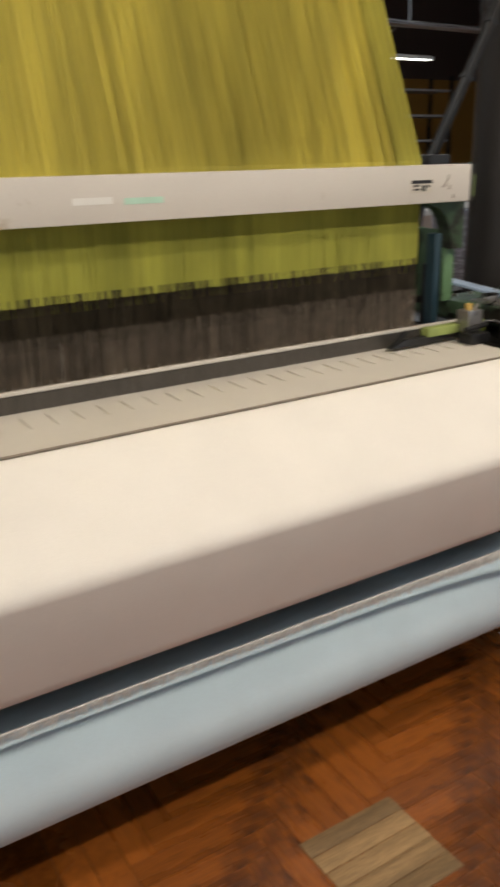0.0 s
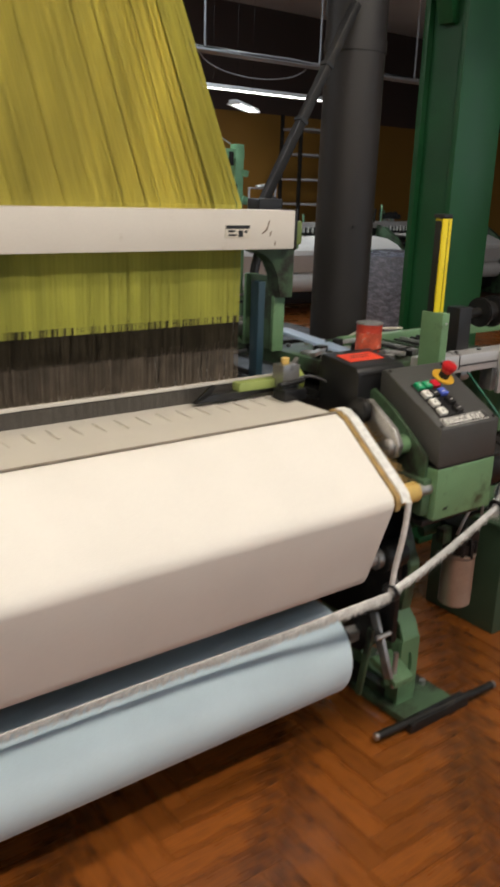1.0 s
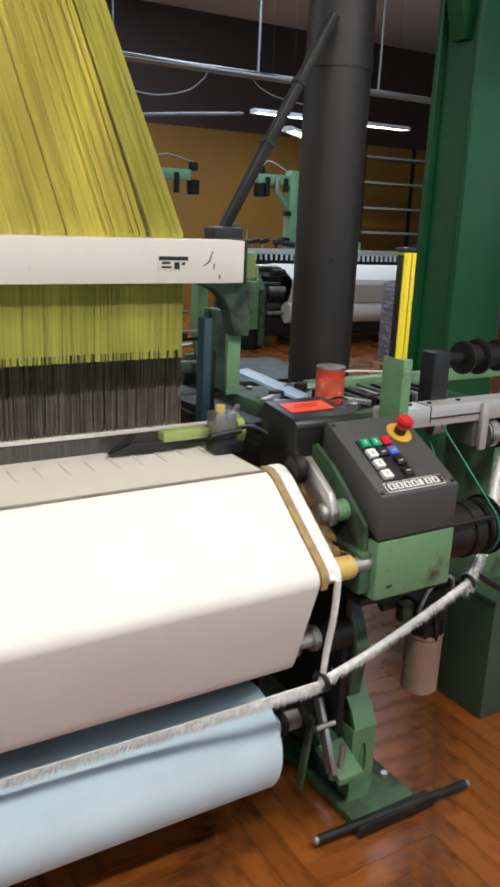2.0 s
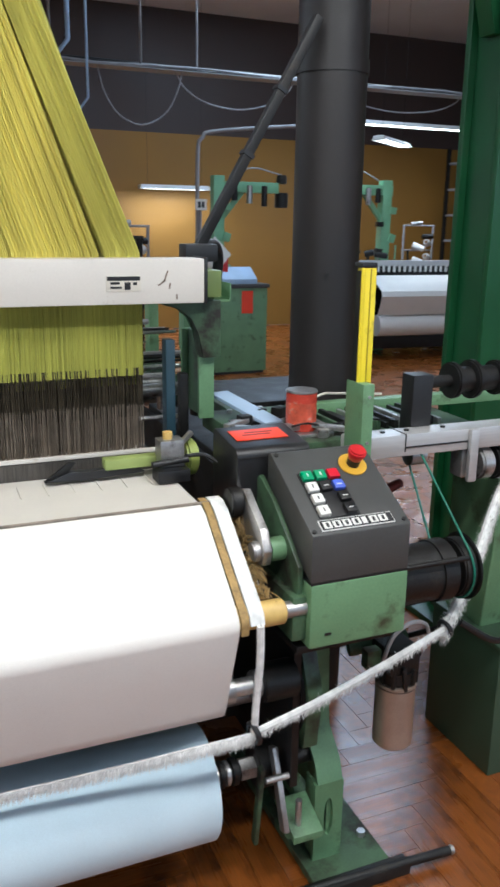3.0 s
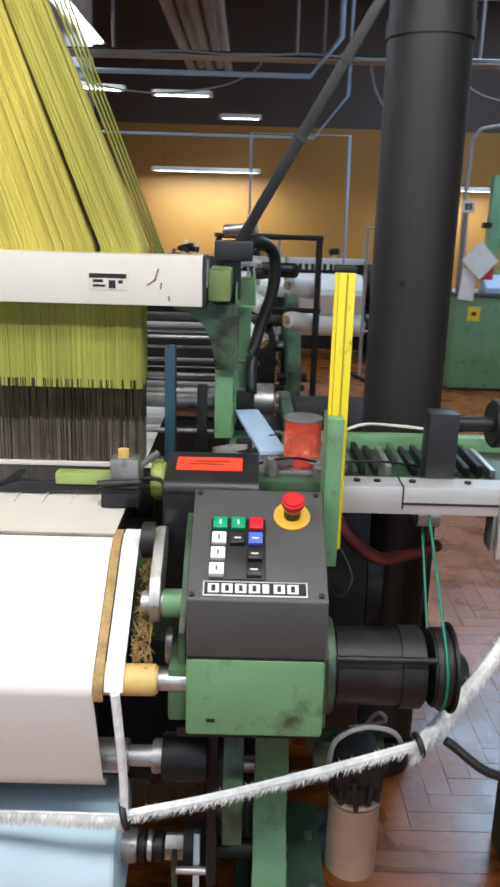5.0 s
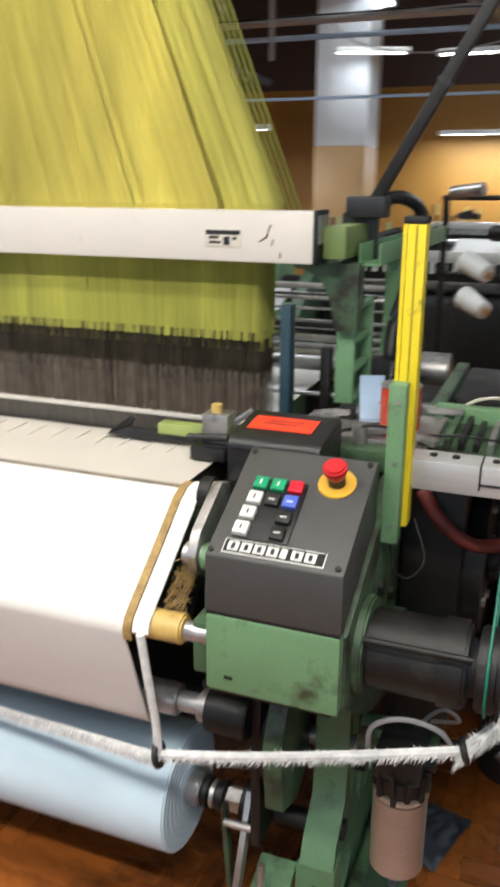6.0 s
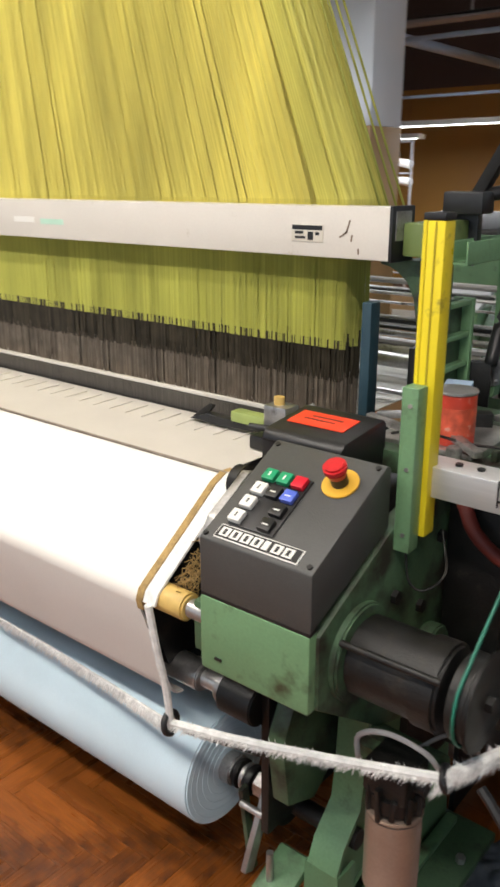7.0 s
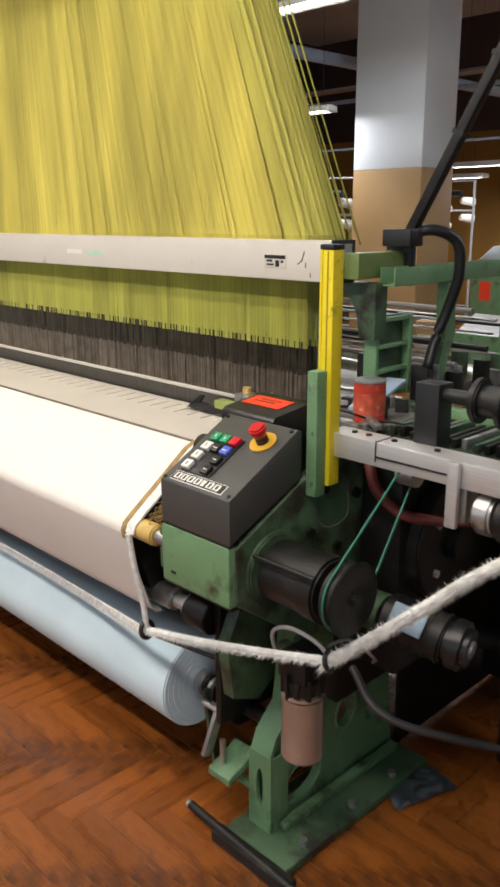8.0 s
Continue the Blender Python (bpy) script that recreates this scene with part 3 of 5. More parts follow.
# take-up gear below the control box
for nm, p, q, r, m in (("guide_roller", (X0, 1.335, 0.60), (1.90, 1.335, 0.60), 0.032, M_STEEL), ("guide_roller_end", (1.90, 1.335, 0.60), (1.965, 1.335, 0.60), 0.02, M_STEEL),
                       ("bearing", (1.965, 1.335, 0.60), (2.05, 1.335, 0.60), 0.045, M_IRON), ("bearing_cap", (1.945, 1.335, 0.60), (1.965, 1.335, 0.60), 0.032, M_STEEL),
                       ("gear_boss", (1.98, 1.40, 0.80), (2.05, 1.40, 0.80), 0.06, M_IRON), ("gear_cap", (1.965, 1.40, 0.80), (1.98, 1.40, 0.80), 0.035, M_STEEL),
                       ("roll_bearing", (2.0, 1.4386, 0.2996), (2.05, 1.4386, 0.2996), 0.055, M_IRON), ("cross_shaft", (1.95, 1.52, 0.45), (2.22, 1.52, 0.45), 0.02, M_STEEL),
                       ("cross_shaft", (1.90, 1.46, 0.70), (2.05, 1.46, 0.70), 0.018, M_STEEL), ("take_up_roller", (X0, 1.50, 0.72), (1.88, 1.50, 0.72), 0.06, M_IRON)):
    part(nm, rod(p, q, r, 22, bevel=0.003), m, loom)
part("gear_wheel", rod((2.07, 1.44, 0.52), (2.10, 1.44, 0.52), 0.12, 40, bevel=0.004), M_IRON, loom)
part("gear_guard", prism([(1.33, 0.40), (1.31, 0.55), (1.36, 0.66), (1.46, 0.68), (1.52, 0.60), (1.50, 0.42), (1.42, 0.36)], "x", 2.08, 2.12, 0.006), M_DIRTYGREEN, loom)
part("lever", obox((1.985, 1.37, 0.24), (0.012, 0.022, 0.24), pose(0, 0, 0, 8, 0, 0), 0.003), M_DIRTYGREEN, loom)
part("lever", obox((2.03, 1.35, 0.29), (0.014, 0.03, 0.20), pose(0, 0, 0, -24, 0, 0), 0.003), M_STEEL, loom)
part("lever_pin", rod((1.99, 1.34, 0.33), (2.05, 1.34, 0.33), 0.008, 10), M_STEEL, loom)
part("hanging_bolt", rod((2.075, 1.33, 0.14), (2.075, 1.33, 0.26), 0.008, 10), M_STEEL, loom)
part("under_box_plate", box(2.0, 2.235, 1.22, 1.42, 0.725, 0.742, 0.003), M_IRON, loom)
part("belt_housing", box(2.262, 2.385, 1.64, 2.02, 0.45, 1.028, 0.01), M_IRON, loom, "oily black belt housing")
part("flywheel", rod((2.385, 1.83, 0.78), (2.425, 1.83, 0.78), 0.17, 48, bevel=0.006), M_IRON, loom, "large oily black flywheel")
part("flywheel_hub", rod((2.425, 1.83, 0.78), (2.45, 1.83, 0.78), 0.05, 24, bevel=0.005), M_IRON, loom)
for k in range(5):
    a = 2 * math.pi * k / 5
    part("flywheel_bolt", rod((2.425, 1.83 + 0.11 * math.cos(a), 0.78 + 0.11 * math.sin(a)), (2.433, 1.83 + 0.11 * math.cos(a), 0.78 + 0.11 * math.sin(a)), 0.011, 6), M_STEEL, loom)
# made-up dark block that gives the shaded floor behind the column
part("rear_drive_cover", box(2.262, 2.70, 2.32, 2.74, 0.12, 1.02, 0.015), M_IRON, loom, "dark block added behind the column for shade")
# added dark sheet: stands in for the shade on the floor behind the leg
part("rear_skirt", box(2.196, 2.21, 1.93, 2.74, 0.015, 0.52, 0.003), M_IRON, loom, "dark sheet standing in for shade under the loom's rear")
part("lower_cross_tube", rod((2.23, 1.98, 0.42), (2.66, 2.34, 0.30), 0.035, 18), M_IRON, loom)
part("rear_cover", box(2.07, 2.22, 1.62, 2.6, 0.30, 0.98, 0.01), M_IRON, loom)
part("oil_pan", box(X0, 2.05, 1.65, 2.5, 0.30, 0.40, 0.01), M_IRON, loom)
part("inner_beam", box(X0, 2.05, 1.56, 1.66, 0.72, 0.92, 0.006), M_DIRTYGREEN, loom)

# selvedge strip, guide arm and yellow roller at the cloth's edge
edge_line = [(1.46, 1.014), (1.43, 1.014), (1.40, 1.001), (1.31, 0.933), (1.222, 0.868), (1.197, 0.848), (1.189, 0.828), (1.193, 0.808)]
part("edge_guard", sheet(edge_line, 1.862, 1.878, 1, 0.004), M_GOLD, loom, "yellowed brass edge guard")
solo("selvedge_strip", sheet([(y, z + 0.001) for y, z in edge_line[:-1]], 1.881, 1.912, 1, 0.005), M_FRINGE, "white selvedge strip cut from the cloth edge", "cloth strip")
part("yellow_roller", rod((1.862, 1.226, 0.832), (1.968, 1.226, 0.832), 0.027, 24, bevel=0.004), M_GOLDEND, loom, "yellowed plastic roller")
part("roller_pin", rod((1.968, 1.226, 0.832), (2.02, 1.226, 0.832), 0.018, 16, bevel=0.003), M_STEEL, loom)
part("roller_block", box(1.985, 2.018, 1.215, 1.40, 0.76, 0.86, 0.006), M_DIRTYGREEN, loom)
part("swing_arm", prism([(1.445, 1.03), (1.40, 1.045), (1.30, 0.985), (1.275, 0.945), (1.285, 0.91), (1.315, 0.90), (1.35, 0.925), (1.44, 0.985)], "x", 1.945, 1.965, 0.005), M_STEEL, loom, "worn cast swing arm")
part("arm_hub", rod((1.918, 1.415, 1.012), (1.945, 1.415, 1.012), 0.034, 22, bevel=0.003), M_IRON, loom)
part("arm_hub", rod((1.93, 1.31, 0.935), (1.985, 1.31, 0.935), 0.022, 18, bevel=0.003), M_STEEL, loom)
part("arm_stub", rod((1.965, 1.31, 0.935), (2.02, 1.31, 0.935), 0.026, 18, bevel=0.004), M_GREEN, loom)
part("flange_plate", prism([(1.23, 0.76), (1.23, 0.92), (1.36, 1.02), (1.44, 1.06), (1.50, 1.02), (1.45, 0.80)], "x", 2.002, 2.014, 0.003), M_DIRTYGREEN, loom)
rnd = random.Random(5)
bm = bmesh.new()
for i in range(190):
    y = rnd.uniform(1.24, 1.42)
    z = 0.845 + (y - 1.22) * 0.68 + rnd.uniform(-0.012, 0.012)
    x = rnd.uniform(1.914, 1.94)
    tube([(x, y, z), (x + 0.012, y + rnd.uniform(-0.02, 0.02), z + rnd.uniform(-0.02, 0.015)), (x + rnd.uniform(0, 0.02), y + rnd.uniform(-0.04, 0.04), z - rnd.uniform(-0.01, 0.035))], 0.0009, 4, bm)
o = solo("yarn_waste", bm, M_GOLD, "tangle of yellowed yarn waste beside the cloth edge", "yarn waste", kind="stuff")

# fringe rope along the roll, through two black eyes and away to the side


def fringe_rope(points, r, hairs, hair_len, seed, fall=0.0):
    rnd = random.Random(seed)
    line = bend(points, 10)
    bm = tube(line, r, 8)
    for i in range(hairs):
        k = rnd.randrange(len(line) - 1)
        p = line[k].lerp(line[k + 1], rnd.random())
        d = (line[k + 1] - line[k]).normalized()
        a = rnd.uniform(0, 2 * math.pi)
        side = Vector((0, math.cos(a), math.sin(a)))
        if side.z > 0.3 and rnd.random() < 0.75:
            side.z = -side.z
        tip = p + side * hair_len * rnd.uniform(0.5, 1.2) - d * hair_len * rnd.uniform(-0.2, 1.1) - Vector((0, 0, fall * rnd.uniform(0.3, 1.0)))
        w = d.cross(side).normalized() * 0.0013
        v = [bm.verts.new(q) for q in (p + w, p - w, tip, p + d * 0.003)]
        bm.faces.new((v[0], v[1], v[2]))
        bm.faces.new((v[0], v[3], v[2]))
        bm.faces.new((v[1], v[3], v[2]))
    return bm


EYE1, EYE2 = Vector((1.907, 1.224, 0.557)), Vector((2.447, 1.308, 0.658))
rope = thing("fringe_rope", "fluffy white selvedge waste rope drawn off the loom", "rope", tuple(EYE1))
part("roll_side_run", fringe_rope([(X0 - 0.1, 1.33, 0.482), (0, 1.325, 0.484), (1.2, 1.31, 0.492), (1.6, 1.285, 0.508), (1.8, 1.245, 0.54), tuple(EYE1)], 0.003, 6000, 0.010, 3, 0.028), M_FRINGE, rope)
part("falling_run", fringe_rope([(1.90, 1.185, 0.83), (1.905, 1.196, 0.74), (1.907, 1.215, 0.64), tuple(EYE1)], 0.008, 300, 0.012, 4), M_FRINGE, rope)
part("cross_run", fringe_rope([tuple(EYE1), (2.08, 1.246, 0.585), (2.27, 1.278, 0.62), tuple(EYE2)], 0.0085, 1500, 0.017, 5, 0.006), M_FRINGE, rope)
part("rising_run", fringe_rope([tuple(EYE2), (2.53, 1.35, 0.73), (2.62, 1.41, 0.815), (2.71, 1.475, 0.90), (2.9, 1.6, 1.04)], 0.0125, 4200, 0.028, 6), M_FRINGE, rope)
for o in rope.children:
    o.matrix_parent_inverse = Matrix.Translation(-EYE1)


def ring(c, axis, R, r, material, parent, name):
    u = Vector(axis).normalized()
    s = u.cross(Vector((0, 0.2, 1))).normalized()
    w = u.cross(s)
    pts = [Vector(c) + R * (math.cos(2 * math.pi * k / 24) * s + math.sin(2 * math.pi * k / 24) * w) for k in range(24)]
    return part(name, tube(pts, r, 8, closed=True), material, parent, "black guide eye", smooth=True)


ring(EYE1, (1, 0.15, 0.2), 0.021, 0.0065, M_BLACK, loom, "guide_eye")
part("eye_stem", rod((1.93, 1.235, 0.545), (2.06, 1.32, 0.50), 0.006, 10), M_IRON, loom)
ring(EYE2, (1, 0.2, 0.3), 0.019, 0.006, M_BLACK, loom, "guide_eye")
part("eye_stem", rod((2.452, 1.33, 0.65), (2.40, 1.40, 0.60), 0.007, 10), M_IRON, loom)
part("eye_holder", rod((2.40, 1.40, 0.60), (2.25, 1.43, 0.58), 0.02, 14), M_DIRTYGREEN, loom)

# oil cup and regulator head
cup = thing("oil_cup", "copper brown metal filter cup under a black regulator head", "oil cup", (2.34, 1.345, 0.352))
bm = rod((0, 0, -0.004), (0, 0, 0.165), 0.050, 36, bevel=0.006)
part("cup", bm, M_CUP, cup)
part("rim", rod((0, 0, 0.163), (0, 0, 0.170), 0.052, 36, bevel=0.002), M_CUP, cup)
part("head", rod((0, 0, 0.170), (0, 0, 0.215), 0.047, 14, bevel=0.008), M_IRON, cup)
for k in range(11):
    a = 2 * math.pi * k / 11
    part("head_lug", obox((0.046 * math.cos(a), 0.046 * math.sin(a), 0.195), (0.014, 0.010, 0.04 + 0.012 * (k % 3)), pose(0, 0, 0, 6 * (k % 3) - 6, 0, math.degrees(a)), 0.002), (M_IRON, M_IRON, M_STEEL)[k % 3] if k % 5 == 2 else M_IRON, cup)
part("head_block", box(-0.045, 0.04, -0.04, 0.05, 0.205, 0.27, 0.008), M_IRON, cup)
part("head_port", rod((0.03, 0, 0.235), (0.06, 0, 0.235), 0.015, 12), M_IRON, cup)
part("mount_arm", box(-0.085, -0.045, 0, 0.03, 0.21, 0.26, 0.004), M_DIRTYGREEN, cup)
part("hose", tube(bend([(-0.06, -0.03, 0.25), (-0.05, -0.05, 0.32), (0.0, -0.045, 0.345), (0.06, -0.02, 0.32), (0.09, 0.0, 0.27)]), 0.005, 8), M_CABLE, cup, "thin grey hose")
part("hose", tube(bend([(0.0, 0.05, 0.25), (0.05, 0.10, 0.28), (0.08, 0.16, 0.22), (0.02, 0.24, 0.15)]), 0.004, 8), M_CABLE, cup, "thin grey hose")

# drive motors, pulley and green belts
part("motor_flange", rod((2.258, 1.325, 0.812), (2.275, 1.325, 0.812), 0.088, 36, bevel=0.004), M_DIRTYGREEN, loom)
motor = thing("drive_motor", "black electric drive motor with pulley and green belt", "motor", (2.275, 1.325, 0.812))
part("motor_body", rod((0, 0, 0), (0.16, 0, 0), 0.070, 36, bevel=0.006), M_IRON, motor)
part("end_bell", rod((0.115, 0, 0), (0.165, 0, 0), 0.075, 36, bevel=0.006), M_IRON, motor)
part("tie_rod", rod((0.0, -0.075, 0.055), (0.175, -0.075, 0.055), 0.006, 10), M_IRON, motor)
part("pulley", rod((0.18, 0, 0), (0.214, 0, 0), 0.072, 36, bevel=0.004), M_IRON, motor)
part("pulley_flange", rod((0.214, 0, 0), (0.22, 0, 0), 0.082, 36, bevel=0.002), M_IRON, motor)
part("pulley_nut", rod((0.22, 0, 0), (0.232, 0, 0), 0.014, 6), M_IRON, motor)
for dx in (0.198,):
    pts = []
    for k in range(13):
        a = radians(132 + 180 * k / 12)
        pts.append((dx, 0.076 * math.cos(a), 0.076 * math.sin(a)))
    for k in range(9):
        a = radians(312 + 180 * k / 8)
        pts.append((dx, 0.205 + 0.03 * math.cos(a), 0.225 + 0.03 * math.sin(a)))
    part("belt", tube(pts, 0.003, 8, closed=True), M_BELT, motor, "green round drive belt", smooth=True)
part("idler_pulley", rod((0.18, 0.205, 0.225), (0.225, 0.205, 0.225), 0.026, 20), M_STEEL, motor)
motor2 = thing("auxiliary_motor", "black ribbed auxiliary motor with a silver nameplate", "motor", (2.40, 1.58, 0.65))
part("motor_body", rod((0, 0, 0), (0.15, 0.03, -0.02), 0.058, 28, bevel=0.006), M_IRON, motor2)
for k in range(5):
    u = 0.02 + 0.03 * k
    part("rib", rod((u, 0.2 * u, -0.13 * u), (u + 0.006, 0.2 * u + 0.001, -0.13 * u - 0.001), 0.0615, 28), M_IRON, motor2)
part("fan_cover", rod((0.15, 0.03, -0.02), (0.205, 0.041, -0.027), 0.060, 28, bevel=0.014), M_BLACK, motor2)
part("fan_hub", rod((0.205, 0.041, -0.027), (0.212, 0.0424, -0.028), 0.022, 18, bevel=0.002), M_STEEL, motor2)
part("nameplate", obox((0.085, -0.041, 0.034), (0.085, 0.004, 0.06), pose(0, 0, 0, -38, 7, 8), 0.001), mat("blue_grey_plate", (0.16, 0.22, 0.28), 0.4, metal=0.3, var=0.15), motor2)
part("mount", rod((-0.16, 0, 0), (0, 0, 0), 0.05, 20), M_DIRTYGREEN, motor2)
part("red_hose", tube(bend([(2.30, 1.62, 1.0), (2.34, 1.60, 0.95), (2.40, 1.62, 0.90), (2.46, 1.66, 0.89), (2.55, 1.70, 0.90)]), 0.014, 10), M_TYRE, loom, "dull red rubber hose", smooth=True)
part("grey_cable", tube(bend([(2.27, 1.46, 0.95), (2.285, 1.45, 0.90), (2.31, 1.46, 0.885), (2.33, 1.50, 0.91), (2.30, 1.54, 0.97)]), 0.0022, 6), M_IRON, loom)
part("black_cable", tube(bend([(2.50, 1.32, 0.66), (2.60, 1.30, 0.60), (2.75, 1.40, 0.56), (2.95, 1.6, 0.50)]), 0.009, 8), M_BLACK, loom)
for y, z in ((1.45, 0.86), (1.55, 0.80), (1.62, 0.92), (1.70, 0.85), (1.50, 0.96)):
    part("bolt_head", rod((2.258, y, z), (2.268, y, z), 0.014, 6), M_IRON, loom)
part("frame_boss", rod((2.258, 1.58, 0.70), (2.29, 1.58, 0.70), 0.05, 24, bevel=0.004), M_DIRTYGREEN, loom)

# control box
cbox = thing("control_box", "dark grey sloped control box with keys on a green base", "control box", (2.017, 1.197, 0.745))
part("base", box(0, 0.234, 0, 0.22, 0, 0.145, 0.007), M_GREEN, cbox, "light green enamel base")
part("base_seam", box(0.002, 0.232, 0.003, 0.215, 0.143, 0.149), M_BLACK, cbox)
housing = part("housing", prism([(0.003, 0.148), (0.003, 0.253), (0.218, 0.371), (0.232, 0.365), (0.232, 0.255)], "x", 0, 0.234, 0.004), M_GREY, cbox, "dark grey enamel housing")
part("base_latch", box(0.035, 0.05, -0.002, 0.002, 0.028, 0.033), M_BLACK, cbox)
SLOPE = math.degrees(math.atan2(0.118, 0.215))
panel = Matrix.Translation((0, 0.003, 0.253)) @ pose(0, 0, 0, SLOPE, 0, 0)    # x across, y up the slope, z out of the panel
PW, PL = 0.234, 0.245


def on_panel(name, bm, material, label="", parent=None):
    bmesh.ops.transform(bm, matrix=panel, verts=bm.verts)
    return part(name, bm, material, parent or cbox, label)


keypad = on_panel("keypad_base", box(0.034, 0.130, 0.040, 0.172, 0, 0.004, 0.002), M_BLACK)
KEY_LAYOUT = [(0, 0, M_BTNGREEN, "green key"), (1, 0, M_BTNGREEN, "green key"), (2, 0, M_BTNRED, "red key"), (0, 1, M_WHITE, "white key"), (1, 1, M_BLACK, "black key"),
        (2, 1, M_BTNBLUE, "blue key"), (0, 2, M_WHITE, "white key"), (2, 2, M_BLACK, "black key"), (0, 3, M_WHITE, "white key"), (2, 3, M_BLACK, "black key")]
for i, j, m, lab in KEY_LAYOUT:
    cx, cy = 0.050 + 0.0315 * i, 0.156 - 0.0335 * j
    if j > 0:
        cx -= 0.001 * j
    key = on_panel("key", box(cx - 0.0125, cx + 0.0125, cy - 0.0125, cy + 0.0125, 0.003, 0.014, 0.0025), m, lab)
    mark = M_WHITE if m in (M_BTNGREEN, M_BTNRED, M_BLACK, M_BTNBLUE) else M_GREY
    if m is not M_BTNRED:
        on_panel("legend", box(cx - 0.0016, cx + 0.0016, cy - 0.005, cy + 0.005, 0.014, 0.0144) if i == 0 or j == 0 else box(cx - 0.006, cx + 0.006, cy - 0.003, cy - 0.0005, 0.014, 0.0144), mark, "", key)
plate = on_panel("maker_plate", box(0.026, 0.199, 0.008, 0.037, 0, 0.002, 0.0008), M_WHITE, "black maker's plate with a white border")
on_panel("plate_field", box(0.028, 0.197, 0.010, 0.035, 0.002, 0.0025), M_BLACK, "", plate)
for k in range(7):
    x0 = 0.034 + 0.0226 * k - (0.004 if k > 4 else 0)
    wide = 0.011 if k == 4 else 0.0185
    on_panel("plate_bar", box(x0, x0 + wide, 0.0135, 0.0315, 0.0025, 0.0030), M_WHITE, "", plate)
    if k != 4:
        on_panel("plate_gap", box(x0 + 0.006, x0 + wide - 0.006, 0.0165, 0.0285, 0.0030, 0.0033), M_BLACK, "", plate)
for x, y in ((0.010, 0.235), (0.222, 0.235), (0.222, 0.012), (0.008, 0.010)):
    on_panel("screw", rod((x, y, 0), (x, y, 0.003), 0.005, 10), M_IRON)
sx, sy = 0.177, 0.183
stop = on_panel("stop_ring", rod((sx, sy, 0), (sx, sy, 0.004), 0.033, 36, bevel=0.001), M_ORANGE, "yellow ring of the stop button")
on_panel("stop_stem", rod((sx, sy, 0.004), (sx, sy, 0.024), 0.015, 24), M_BLACK, "", stop)
on_panel("stop_collar", rod((sx, sy, 0.022), (sx, sy, 0.032), 0.0155, 24, 0.0185), M_RED, "", stop)
on_panel("stop_head", rod((sx, sy, 0.032), (sx, sy, 0.048), 0.0205, 28, bevel=0.004), M_RED, "red mushroom stop button", stop)

# black unit with a red label behind the control box
unit = thing("black_drive_unit", "black plastic unit with a fluorescent red label", "machine unit", (1.952, 1.45, 0.93))
part("case", prism([(0, 0), (0, 0.175), (0.012, 0.188), (0.15, 0.205), (0.16, 0.195), (0.16, 0)], "x", 0, 0.184, 0.008), M_BLACK, unit)
part("front_trim", box(0.006, 0.178, -0.002, 0.002, 0.166, 0.169), M_IRON, unit)
lab = obox((0.086, 0.085, 0.1985), (0.130, 0.062, 0.002), pose(0, 0, 0, 7, 0, 0), 0.0005)
lab = part("red_label", lab, M_REDLABEL, unit, "fluorescent red warning label")
for k in range(2):
    part("label_bar", obox((0.09 - 0.01 * k, 0.095 - 0.014 * k, 0.2009 - 0.0017 * k), (0.07, 0.004, 0.001), pose(0, 0, 0, 7, 0, 0)), M_TYRE, lab)

# safety light curtain
sensor = thing("light_curtain", "yellow safety light curtain post on a green bracket", "safety sensor", (2.279, 1.465, 0.95))
part("profile", box(-0.012, 0.019, 0.004, 0.04, 0.03, 0.562, 0.003), M_YELLOW, sensor)
part("lens_strip", box(-0.0155, -0.012, 0.009, 0.036, 0.05, 0.555), M_BLACK, sensor, "black glossy lens strip")
part("profile_edge", box(-0.019, -0.0125, 0.004, 0.009, 0.03, 0.562), M_YELLOW, sensor)
# raised strip in darker yellow, the shade of a groove painted on
part("groove", box(0.002, 0.005, 0.0025, 0.005, 0.03, 0.56), mat("shadowed_yellow", (0.35, 0.27, 0.01), 0.5), sensor)
part("cap", box(-0.0195, 0.0195, 0.003, 0.041, 0.562, 0.574, 0.003), M_BLACK, sensor)
part("bracket", box(-0.017, 0.009, -0.030, 0.0035, 0.008, 0.30, 0.002), M_GREEN, sensor, "light green angle bracket")
part("bracket_flange", box(-0.021, -0.0165, -0.030, 0.05, 0.008, 0.30, 0.002), M_GREEN, sensor)
for z in (0.04, 0.16, 0.27):
    part("screw", rod((-0.004, -0.032, z), (-0.004, -0.030, z), 0.004, 8), M_STEEL, sensor)

# side rail with its parts, and the deck behind
part("side_rail", box(2.27, 3.6, 1.485, 1.553, 1.05, 1.106, 0.004), M_ALU, loom, "pale aluminium side rail")
part("rail_slot", box(2.415, 2.418, 1.4835, 1.554, 1.062, 1.1075), M_BLACK, loom)
part("rail_end_block", box(2.60, 2.64, 1.495, 1.545, 0.97, 1.05, 0.006), M_STEEL, loom)
part("rail_hook", box(2.605, 2.632, 1.470, 1.484, 0.965, 1.106, 0.005), M_ALU, loom, "pale cast rail hook")
part("rail_seam", box(2.418, 2.605, 1.4828, 1.4852, 1.071, 1.075), M_BLACK, loom)
part("rail_roller", rod((2.66, 1.52, 1.00), (2.70, 1.52, 1.00), 0.045, 26, bevel=0.006), M_STEEL, loom)
part("rail_roller", rod((2.71, 1.52, 1.00), (2.74, 1.52, 1.00), 0.05, 26, bevel=0.006), M_IRON, loom)
for x in (2.33, 2.37, 2.44, 2.55):
    part("rail_screw", rod((x, 1.52, 1.106), (x, 1.52, 1.110), 0.007, 10), M_IRON, loom)
part("rail_post", box(2.47, 2.53, 1.545, 1.60, 1.06, 1.24, 0.004), M_BLACK, loom, "black steel post")
